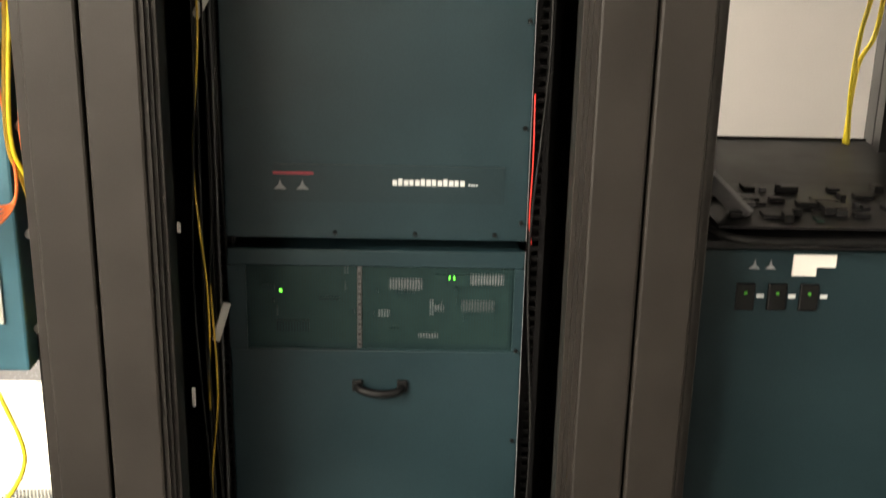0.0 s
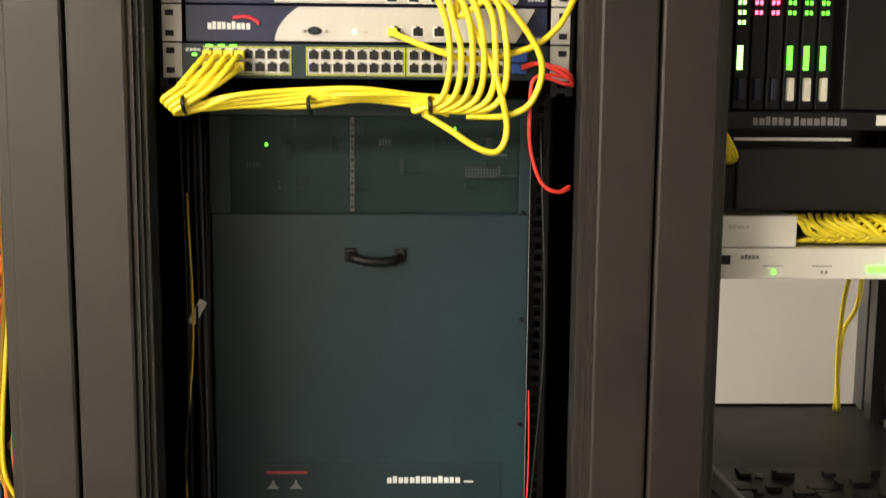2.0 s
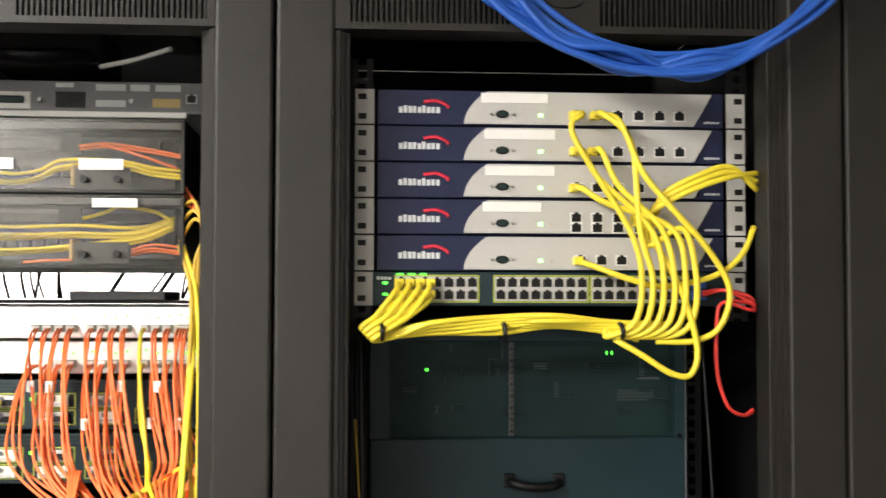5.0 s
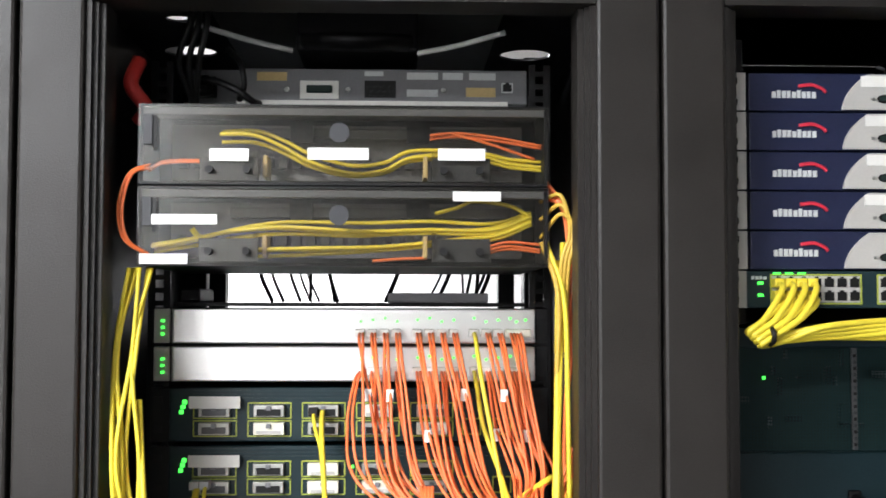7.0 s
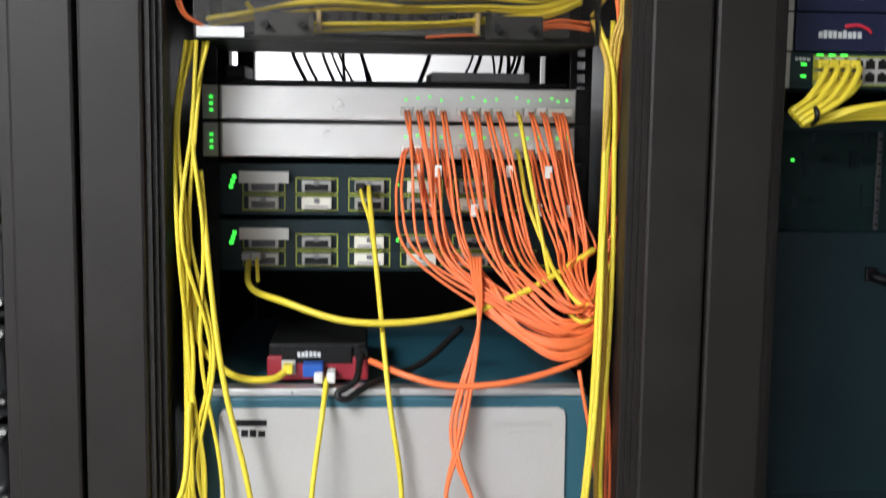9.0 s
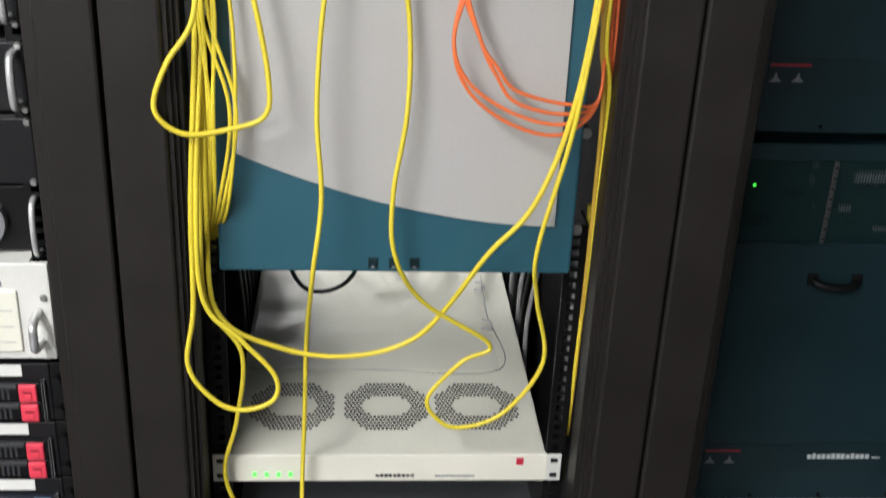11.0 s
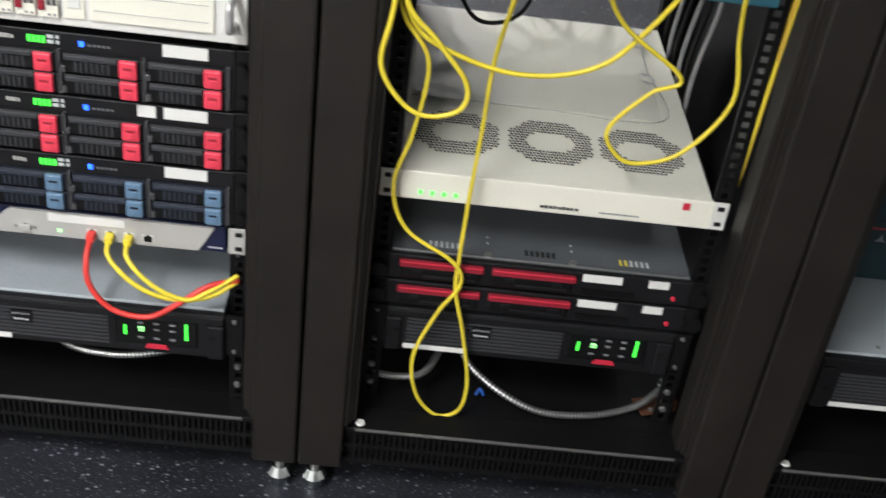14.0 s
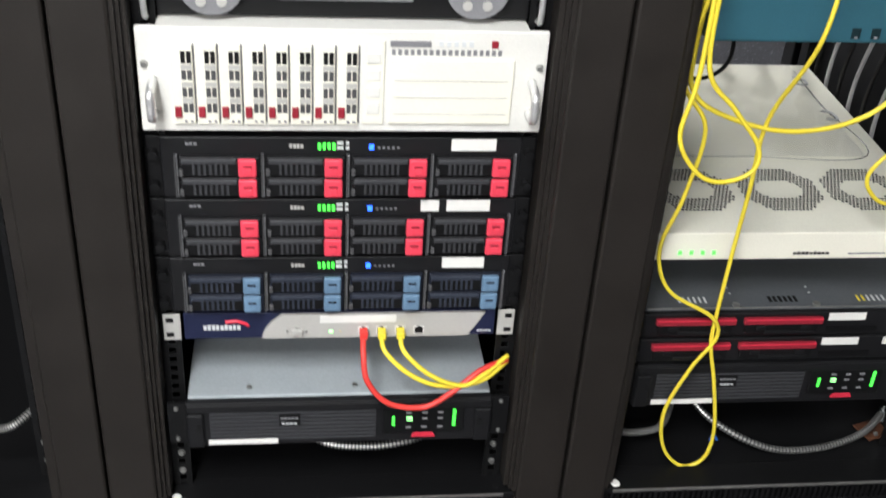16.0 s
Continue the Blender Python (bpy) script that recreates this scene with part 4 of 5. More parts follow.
bx("power_inlet", -0.86, -0.835, 0.2, 0.212, 1.916, 1.942, PORT, T, 0.001)
bx("power_plug", -0.858, -0.838, 0.17, 0.2, 1.92, 1.938, BLACK, T, 0.003)
for q in range(12):
    bm = bmesh.new()
    disc(bm, -0.642 + 0.0085 * (q % 4) + 0.004 * (q // 4 % 2), 0.1985, 1.92 + 0.0062 * (q // 4), 0.0028, 0.0012, seg=8)
    part("vent_hole", bm, BLACK, T)
bx("vent_block", -0.646, -0.606, 0.199, 0.2, 1.916, 1.938, PORT, T)
socket(-0.463, 0.2, 1.93, T, rim=PALE)
for x in (-0.745, -0.667, -0.545):
    screw(x, 0.198, 1.926, T)
F = thing("roof_fan", -0.655, 0.16, 1.962, "black cooling fan box hung under the rack roof", "fan")
bx("fan_box", -0.73, -0.578, 0.16, 0.3, 1.968, 2.02, BLACK, F, 0.004)
bx("mounting_sheet", -0.84, -0.47, 0.165, 0.6, 2.02, 2.0295, STEEL, F)
bm = bmesh.new()
tube(bm, [(-0.72, 0.15, 1.975), (-0.69, 0.12, 1.97), (-0.655, 0.11, 1.967), (-0.62, 0.12, 1.97), (-0.59, 0.15, 1.975)], 0.006, flat=2)
part("fan_rim", bm, BLACK, F)
# white slivers put where light shows through gaps below the mounting sheet
for a, b in (((-0.845, 0.1, 1.985), (-0.735, 0.16, 1.967)), ((-0.578, 0.16, 1.965), (-0.475, 0.1, 1.978))):
    cable("light_gap_sliver", [a, ((a[0] + b[0]) / 2, 0.13, (a[2] + b[2]) / 2 - 0.002), b], 0.0035, WHITE, "white sliver standing in for a light gap under the roof fan", group="white straps")
cable("cable_coil", [(-0.898, 0.05, 1.93), (-0.905, 0.04, 1.9), (-0.89, 0.05, 1.875), (-0.9, 0.06, 1.86)], 0.009, REDC, "red cable bend beside the rack rail")

cable("power_lead", [(-0.848, 0.17, 1.929), (-0.83, 0.14, 1.925), (-0.8, 0.13, 1.912), (-0.782, 0.14, 1.9), (-0.775, 0.16, 1.9)], 0.0045, BLKC, "thick black power lead plugged into the console router")
cable("power_lead", [(-0.812, 0.15, 1.965), (-0.795, 0.13, 1.945), (-0.79, 0.13, 1.918), (-0.798, 0.15, 1.903)], 0.004, BLKC, "black lead bent down beside the console router")

# ---- rack A: servers ----
def drive_server(z0, latch, label, k):
    cx, y = -1.325, -0.038
    s = thing("drive_server", cx, y, z0, label, "server", "drive servers")
    h = 0.0875
    bx("body", cx - 0.22, cx + 0.22, y + 0.01, y + 0.6, z0, z0 + h - 0.001, BLACK, s)
    bx("bezel", cx - 0.226, cx + 0.226, y, y + 0.012, z0 + 0.001, z0 + h - 0.001, BAY, s, 0.002)
    for c in range(4):
        for r in range(2):
            x0, zz = cx - 0.203 + c * 0.1065, z0 + 0.006 + r * 0.029
            t = bx("drive_carrier", x0, x0 + 0.098, y - 0.008, y, zz, zz + 0.027, BAY if latch is PINK else BAYB, s, 0.002)
            dark = latch is PINK
            bx("carrier_ledge", x0 + 0.002, x0 + 0.07, y - 0.0115, y - 0.008, zz + 0.0185, zz + 0.0255, LEDGE if dark else BAYL, t, 0.0015)
            bx("carrier_grille", x0 + 0.003, x0 + 0.07, y - 0.009, y - 0.008, zz + 0.002, zz + 0.018, BLACK, t)
            for i in range(7):
                bx("grille_rib", x0 + 0.0155 + i * 0.0068, x0 + 0.0185 + i * 0.0068, y - 0.0102, y - 0.009, zz + 0.003, zz + 0.0175, LEDGE if dark else BAYL, t)
            bx("pivot", x0 - 0.001, x0 + 0.004, y - 0.012, y - 0.006, zz + 0.002, zz + 0.011, GRILL, t, 0.001)
            bm = bmesh.new()
            box(bm, x0 + 0.0715, x0 + 0.0945, y - 0.014, y - 0.007, zz + 0.0008, zz + 0.0262, 0.0025)
            part("latch", bm, latch, t, "red drive latch" if dark else "pale blue drive latch")
            bx("latch_slot", x0 + 0.0775, x0 + 0.0885, y - 0.0146, y - 0.014, zz + 0.015, zz + 0.0178, DRED if dark else BAYB, t)
            bx("latch_button", x0 + 0.079, x0 + 0.088, y - 0.0155, y - 0.014, zz + 0.0055, zz + 0.0135, PINK if latch is PINK else LBLUE, t, 0.0006)
    for e in (-0.2075, -0.1015, 0.005, 0.1115, 0.2175):
        bx("column_guide", cx + e - 0.002, cx + e - 0.0002, y - 0.009, y, z0 + 0.004, z0 + 0.064, GRILL, s, 0.0005)
        bx("column_guide", cx + e + 0.0006, cx + e + 0.0016, y - 0.006, y, z0 + 0.004, z0 + 0.064, PRINT, s)
    zt = z0 + 0.0745
    for i in range(4):
        led(cx - 0.031 + i * 0.006, y - 0.001, zt, s, 0.0035, 0.009)
    for a, b in ((-0.009, -0.001), (0.002, 0.006)):
        for q in (0, 0.007):
            bx("status_tile", cx + a, cx + b, y - 0.001, y, zt - 0.005 + q, zt - 0.0005 + q, PALE, s)
    led(cx + 0.034, y - 0.001, zt - 0.001, s, 0.006, 0.007, BLED)
    for i in range(5):
        bx("tiny_mark", cx + 0.042 + i * 0.006, cx + 0.045 + i * 0.006, y - 0.001, y, zt - 0.004, zt - 0.001, PRINT, s)
    print_bars(cx - 0.068, cx - 0.05, y - 0.0005, zt, 0.006, s, SILVER, 4)
    print_bars(cx - 0.195, cx - 0.18, y - 0.0005, zt + 0.003, 0.005, s, PRINT, 3)
    label_on(cx + 0.135 - 0.001 * k, cx + 0.192 - 0.001 * k, y - 0.0005, zt - 0.006, zt + 0.0105, s)
    if k == 1:
        label_on(cx + 0.1, cx + 0.124, y - 0.0005, zt - 0.006, zt + 0.0105, s)
    for e in (-1, 1):
        bx("mounting_ear", cx + e * 0.2345 - 0.009, cx + e * 0.2345 + 0.009, y + 0.002, y + 0.007, z0 + 0.001, z0 + h - 0.001, BLACK, s, 0.001)
        for f in (0.02, 0.065):
            bm = bmesh.new()
            disc(bm, cx + e * 0.235, y - 0.004, z0 + f, 0.006, 0.012, seg=12)
            part("thumb_screw", bm, BLACK, s)
    return s


drive_server(0.6625, PINK, "black drive server with bright red latches and one label", 0)
drive_server(0.5735, PINK, "black drive server with bright red latches and two labels", 1)
drive_server(0.4845, LBLUE, "black drive server with pale blue latches", 2)

S = thing("storage_server", -1.325, -0.05, 0.765, "off-white storage server with eight drive bays and handles", "server")
cx, y = -1.325, -0.052
bx("body", cx - 0.219, cx + 0.219, y + 0.008, y + 0.6, 0.766, 0.896, BEIGE, S)
bx("face", cx - 0.2425, cx + 0.2425, y, y + 0.008, 0.764, 0.897, BEIGE, S, 0.002)
for i in range(8):
    x0 = cx - 0.203 + i * 0.0275
    d = bx("drive_sled", x0, x0 + 0.025, y - 0.006, y, 0.776, 0.878, CREAM, S, 0.001)
    for j, (q0, q1) in enumerate(((0.792, 0.8035), (0.812, 0.824), (0.834, 0.846), (0.855, 0.87))):
        for q in (0.0115, 0.0182):
            bx("sled_slot", x0 + q, x0 + q + 0.0052, y - 0.0068, y - 0.006, q0, q1, PORT if j == 3 else GRILL, d)
        if j < 3:
            bx("slot_bridge", x0 + 0.011, x0 + 0.0238, y - 0.0064, y - 0.006, q1 + 0.001, q1 + 0.007, SILVER, d)
    bx("sled_latch", x0 + 0.0015, x0 + 0.0095, y - 0.0095, y - 0.006, 0.786, 0.8, DRED, d, 0.001, "dark red latch")
    for q in (0.012, 0.019):
        bx("sled_mark", x0 + q, x0 + q + 0.0035, y - 0.0064, y - 0.006, 0.7785, 0.7815, PRINT, d)
    bx("sled_gap", x0 + 0.0252, x0 + 0.0272, y - 0.0012, y, 0.777, 0.877, PRINT, S)
bx("button_column", cx + 0.02, cx + 0.046, y - 0.003, y, 0.776, 0.885, CREAM, S, 0.001)
for j in range(4):
    bx("column_key", cx + 0.025, cx + 0.041, y - 0.0045, y - 0.003, 0.79 + j * 0.022, 0.804 + j * 0.022, BEIGE, S, 0.001)
bx("blank_cover", cx + 0.052, cx + 0.203, y - 0.004, y, 0.776, 0.862, CREAM, S, 0.002)
for j in range(3):
    bx("cover_groove", cx + 0.058, cx + 0.196, y - 0.0046, y - 0.004, 0.79 + j * 0.022, 0.791 + j * 0.022, SILVER, S)
bm = bmesh.new()
for i in range(18):
    box(bm, cx + 0.054 + i * 0.0075, cx + 0.0585 + i * 0.0075, y - 0.0006, y, 0.866, 0.873)
part("vent_slots", bm, PRINT, S)
bx("top_bar", cx + 0.052, cx + 0.1, y - 0.002, y, 0.877, 0.884, PRINT, S)
for i in range(5):
    bx("status_tile", cx + 0.11 + i * 0.009, cx + 0.115 + i * 0.009, y - 0.001, y, 0.877, 0.884, PALE, S)
bx("status_tile", cx + 0.173, cx + 0.181, y - 0.001, y, 0.876, 0.885, DRED, S)
for e in (-1, 1):
    bm = bmesh.new()
    hx = cx + e * 0.226
    tube(bm, [(hx, y, 0.79), (hx, y - 0.03, 0.795), (hx, y - 0.033, 0.815), (hx, y - 0.03, 0.828), (hx, y, 0.832)], 0.0055)
    part("chrome_handle", bm, ALU, S, "polished metal handle")
    screw(cx + e * 0.234, y - 0.002, 0.851, S, 0.005)

U = thing("tape_library", -1.325, -0.03, 0.9, "black rack unit with two round grey fan discs", "tape library")
bx("body", cx - 0.22, cx + 0.22, -0.02, 0.5, 0.899, 0.985, BLACK, U, 0.002)
for x in (-0.155, 0.155):
    bm = bmesh.new()
    disc(bm, cx + x, -0.026, 0.942, 0.038, 0.014, seg=28)
    part("fan_disc", bm, PRINT, U)
    bm = bmesh.new()
    for q in range(6):
        disc(bm, cx + x + 0.024 * math.cos(q * 1.047), -0.034, 0.942 + 0.024 * math.sin(q * 1.047), 0.006, 0.003)
    part("disc_holes", bm, SILVER, U)
bx("window", cx - 0.08, cx + 0.08, -0.023, -0.02, 0.92, 0.97, PRINT, U, 0.002)
for e in (-1, 1):
    bm = bmesh.new()
    tube(bm, [(cx + e * 0.23, -0.02, 0.9), (cx + e * 0.23, -0.045, 0.91), (cx + e * 0.23, -0.045, 0.965), (cx + e * 0.23, -0.02, 0.975)], 0.004)
    part("chrome_handle", bm, ALU, U)
for z0, m, hd in ((0.99, BLACK, False), (1.08, BLACK, True), (1.18, PRINT, True), (1.29, BLACK, True), (1.4, BLACK, False), (1.5, PRINT, True), (1.62, BLACK, False)):
    o = thing("rack_server", cx, -0.03, z0, "dark rack server partly hidden in shadow" + (", silver handles at its ends" if hd else ""), "server", "upper servers")
    bx("body", cx - 0.22, cx + 0.22, -0.025, 0.5, z0, z0 + 0.086, m, o, 0.002)
    bx("bezel", cx - 0.238, cx + 0.238, -0.031, -0.025, z0 + 0.002, z0 + 0.084, BAY, o, 0.002)
    for e in (-1, 1):
        if hd:
            bm = bmesh.new()
            tube(bm, [(cx + e * 0.228, -0.03, z0 + 0.012), (cx + e * 0.228, -0.055, z0 + 0.018), (cx + e * 0.228, -0.055, z0 + 0.068), (cx + e * 0.228, -0.03, z0 + 0.074)], 0.005)
            part("chrome_handle", bm, ALU, o)
        for f in (0.005, 0.08):
            screw(cx + e * 0.233, -0.034, z0 + f, o, 0.005)

# ---- rack D ----
D = thing("power_cabinet", 0.67, 0.072, 0.5, "dark teal cabinet with three rocker switches and taped label", "network switch")
bx("body", 0.449, 0.889, 0.078, 0.6, 0.3, 1.036, TEALD, D, 0.003)
bx("front_panel", 0.447, 0.891, 0.066, 0.078, 0.47, 1.03, TEALD, D, 0.003)
for x in (0.513, 0.557, 0.601):
    r_ = bx("rocker_switch", x - 0.013, x + 0.013, 0.06, 0.066, 0.945, 0.984, BLACK, D, 0.002)
    led(x, 0.06, 0.971, r_, 0.004, 0.004, DLED)
    bx("switch_mark", x + 0.017, x + 0.027, 0.065, 0.066, 0.962, 0.968, PALE, D)
for k in (0.523, 0.545):
    bm = bmesh.new()
    plate(bm, [(k - 0.008, 1.004), (k + 0.008, 1.004), (k + 0.002, 1.01), (k, 1.018), (k - 0.002, 1.01)], 0.065, 0.001)
    part("emblem", bm, PRINT, D)
bm = bmesh.new()
plate(bm, [(0.575, 0.995), (0.608, 0.995), (0.608, 1.008), (0.634, 1.008), (0.634, 1.026), (0.575, 1.026)], 0.064, 0.002)
part("paper_label", bm, WHITE, D, "torn white paper label")
DS = thing("rack_shelf", 0.67, 0.06, 1.037, "dark grey steel rack shelf", "shelf")
bx("shelf_plate", 0.436, 0.9, 0.054, 0.694, 1.0375, 1.047, BLACK, DS, 0.002)
bx("front_lip", 0.436, 0.9, 0.049, 0.0535, 1.0375, 1.0485, BAY, DS, 0.001)
bx("rear_lip", 0.436, 0.9, 0.6945, 0.699, 1.0375, 1.051, BAY, DS, 0.001)
B0 = thing("circuit_board", 0.62, 0.2, 1.048, "loose dusty circuit board with ribbon cable on the shelf", "circuit board")
bx("board", 0.47, 0.86, 0.07, 0.3, 1.06, 1.063, BAY, B0)
rnd = random.Random(11)
for i in range(44):
    x, yy = 0.48 + rnd.random() * 0.34, 0.08 + rnd.random() * 0.19
    w, l, h = rnd.uniform(0.006, 0.03), rnd.uniform(0.006, 0.03), rnd.uniform(0.003, 0.012)
    bx("component", x, x + w, yy, yy + l, 1.063, 1.063 + h, rnd.choice((BLACK, BLACK, BAY, BAY, BAY, CARD, RAILM, PRINT)), B0, 0.0008)
bm = bmesh.new()
tube(bm, [(0.47, 0.14, 1.075), (0.452, 0.1, 1.07), (0.455, 0.065, 1.06), (0.5, 0.045, 1.052), (0.6, 0.04, 1.051), (0.7, 0.042, 1.052), (0.8, 0.045, 1.053)], 0.0065)
part("edge_cable", bm, BLACK, B0)
bm = bmesh.new()
tube(bm, [(0.5, 0.11, 1.052), (0.7, 0.11, 1.052), (0.84, 0.11, 1.052)], 0.005)
tube(bm, [(0.5, 0.27, 1.052), (0.7, 0.27, 1.052), (0.84, 0.27, 1.052)], 0.005)
part("standoff", bm, BLACK, B0)
bm = bmesh.new()
box(bm, -0.045, 0.045, -0.006, 0.006, -0.012, 0.012, 0.002)
bm.transform(pose(0.497, 0.15, 1.085, 0, 32, -48))
part("bracket", bm, PRINT, B0, "tilted metal bracket")

K = thing("keyboard_switch", 0.67, 0.095, 1.392, "off-white console switch with green light and display", "console switch")
bx("body", 0.451, 0.889, 0.1, 0.35, 1.392, 1.434, BEIGE, K, 0.002)
bx("face", 0.442, 0.898, 0.094, 0.1, 1.3925, 1.4335, BEIGE, K, 0.0015)
bx("console_socket", 0.462, 0.476, 0.092, 0.094, 1.412, 1.424, PORT, K)
print_bars(0.49, 0.515, 0.094, 1.422, 0.006, K, PRINT, 5)
print_bars(0.52, 0.548, 0.094, 1.41, 0.002, K, PRINT, 9)
print_bars(0.585, 0.612, 0.094, 1.41, 0.002, K, PRINT, 9)
led(0.534, 0.093, 1.402, K, 0.005, 0.005)
for x in (0.598, 0.604):
    led(x, 0.093, 1.402, K, 0.002, 0.004, PRINT)
for i in range(5):
    led(0.662 + i * 0.01, 0.093, 1.406, K, 0.007, 0.008)
K2 = thing("cable_manager_box", 0.5, 0.095, 1.443, "off-white box beside a yellow patch cable bundle", "console switch")
bx("body", 0.442, 0.563, 0.094, 0.3, 1.4345, 1.476, BEIGE, K2, 0.002)
bx("patch_block", 0.563, 0.89, 0.14, 0.3, 1.4345, 1.474, BLACK, K2)
print_bars(0.472, 0.5, 0.0935, 1.462, 0.006, K2, SILVER, 5)
for i in range(30):
    x = 0.57 + i * 0.0105
    cable("patch_cable", [(x, 0.14, 1.441), (x + 0.004, 0.1, 1.443), (x + rnd.uniform(0.01, 0.03), 0.09, 1.455), (x + rnd.uniform(0.02, 0.05), 0.1, 1.467), (x + rnd.uniform(0.04, 0.07), 0.13, 1.473)], 0.0033, YEL, "short yellow patch cable in a dense row", group="dense yellow patch row", steps=5)
    cable("patch_cable", [(x + 0.03, 0.14, 1.443), (x + 0.022, 0.098, 1.447), (x + rnd.uniform(-0.005, 0.012), 0.088, 1.456), (x - rnd.uniform(0.0, 0.02), 0.092, 1.468), (x - 0.01, 0.13, 1.474)], 0.0034, YEL, "short yellow patch cable in a dense row", group="dense yellow patch row", steps=5)
Q = thing("blank_panel", 0.67, 0.09, 1.484, "dark grey blank rack panel", "blank panel")
bx("panel", 0.478, 0.898, 0.088, 0.1, 1.484, 1.566, BAY, Q, 0.003)
bx("bracket", 0.44, 0.474, 0.1, 0.14, 1.48, 1.54, BLACK, Q, 0.003)
for z in (1.51, 1.535):
    screw(0.457, 0.098, z, Q, 0.006)
for k in range(4):
    cable("patch_cable", [(0.438 + 0.004 * k, 0.09, 1.6), (0.45 + 0.004 * k, 0.07, 1.575), (0.462 + 0.004 * k, 0.08, 1.553), (0.472, 0.12, 1.54)], 0.003, YEL, "yellow cable dipping behind the blank panel", group="yellow cables by the panel")
C0 = thing("modem_card_chassis", 0.67, 0.09, 1.57, "black card chassis with columns of green and red lights", "card chassis")
bx("base_rail", 0.45, 0.9, 0.085, 0.35, 1.588, 1.612, BLACK, C0, 0.002)
bx("tray_edge", 0.47, 0.622, 0.08, 0.09, 1.575, 1.5785, SILVER, C0)
print_bars(0.495, 0.545, 0.085, 1.6, 0.011, C0, PRINT, 6, "marking")
print_bars(0.548, 0.618, 0.085, 1.6, 0.011, C0, PRINT, 8, "marking")
label_on(0.655, 0.7, 0.085, 1.595, 1.608, C0)
bx("backing", 0.45, 0.9, 0.13, 0.35, 1.612, 1.812, BLACK, C0)
bx("top_strip", 0.448, 0.625, 0.09, 0.13, 1.803, 1.812, SILVER, C0, 0.001)
bx("blank_cover", 0.612, 0.898, 0.095, 0.105, 1.614, 1.802, BAY, C0, 0.002)
for i in range(7):
    x = 0.45 + i * 0.0215
    c = bx("modem_card", x, x + 0.018, 0.098, 0.13, 1.614, 1.8, BLACK, C0, 0.001)
    handle = NAVY if i < 4 else CREAM
    bx("card_lever", x + 0.003, x + 0.012, 0.088, 0.098, 1.625, 1.655, handle, c, 0.002)
    bx("card_lever", x + 0.003, x + 0.012, 0.09, 0.098, 1.775, 1.795, handle, c, 0.002)
    m = (WLED, WLED, RLED, RLED, GREEN, GREEN, GREEN)[i]
    for j in range(4 if i < 2 else 3):
        for q in (0.003, 0.009):
            led(x + q + 0.001, 0.098, 1.762 - j * 0.0125, c, 0.0034, 0.0048, WLED if (i in (2, 3) and j == 0) else m)
    if i not in (2, 3):
        for j in range(6 if i else 7):
            led(x + 0.0065, 0.098, 1.667 + j * 0.0052, c, 0.007, 0.0043, m)
for k in range(4):
    x = 0.462 + 0.036 * k
    cable("power_lead", [(x + 0.02, 0.1, 1.858), (x + 0.008, 0.075, 1.842), (x, 0.07, 1.818), (x + 0.002, 0.086, 1.795)], 0.003, BLKC, "black lead dropping onto the card chassis", group="card chassis leads")
for z0 in (1.86, 1.93):
    o = thing("rack_server", 0.67, 0.1, z0, "black rack unit in shadow above the card chassis", "server", "shadowed units")
    bx("body", 0.447, 0.893, 0.1, 0.5, z0, z0 + 0.045, BLACK, o, 0.002)
    bx("pale_stripe", 0.5, 0.86, 0.098, 0.1, z0 + 0.01, z0 + 0.03, BAY, o)
cable("patch_cable", [(0.855, 0.66, 1.42), (0.858, 0.65, 1.33), (0.846, 0.65, 1.25), (0.842, 0.65, 1.15), (0.852, 0.66, 1.048)], 0.0045, YEL, "yellow cable loop hanging behind the shelf", group="hanging yellow loops")
cable("patch_cable", [(0.868, 0.66, 1.42), (0.878, 0.65, 1.34), (0.872, 0.65, 1.25), (0.852, 0.66, 1.19), (0.848, 0.665, 1.048)], 0.0045, YEL, "yellow cable loop hanging behind the shelf", group="hanging yellow loops")
cable("power_lead", [(0.452, 0.08, 1.92), (0.47, 0.07, 1.87), (0.482, 0.09, 1.82)], 0.004, BLKC, "black lead hanging from the upper unit")
for k in range(5):
    cable("power_lead", [(0.9 + 0.012 * k, 0.55, 1.4), (0.91 + 0.01 * k, 0.52, 1.3), (0.9 + 0.013 * k, 0.55, 1.15), (0.915 + 0.012 * k, 0.6, 1.05)], 0.004, BLKC, "dark power lead at the rear of the shelf", group="rear leads")

# ---- yellow patch cables of the firewall stack ----
LBL = "yellow patch cable tied in a bundle under the switch"
for k in range(8):
    x = -0.183 + (k % 4) * 0.0125
    z = 1.676 if k < 4 else 1.6625
    d = 0.0042 * (k % 4)
    up = 0.006 * (k // 4)
    end = 0.1 + 0.005 * k
    cable("patch_cable", [(x, -0.004, z), (x - 0.004, -0.035, z - 0.008), (x - 0.03, -0.05, 1.635), (-0.228 + d, -0.045 - up, 1.622 - d), (-0.2 + d, -0.04, 1.613 + up), (-0.14, -0.038 - d, 1.617 + d),
                          (-0.065, -0.035 - up, 1.617 + d + up), (0.0, -0.036 - d, 1.625 + 0.5 * d + up), (0.07, -0.038, 1.617 + d), (end, -0.045, 1.609 + d + up)], 0.0036, YEL, LBL, [(x, -0.004, z)], group="tied yellow bundle")
ENDS = [((0.029, 1.881), (0.02, 1.85)), ((0.055, 1.881), (0.09, 1.84)), ((0.03, 1.837), (0.05, 1.8)), ((0.052, 1.837), (0.075, 1.79)), ((0.029, 1.792), (0.06, 1.77)), ((0.105, 1.755), (0.11, 1.72))]
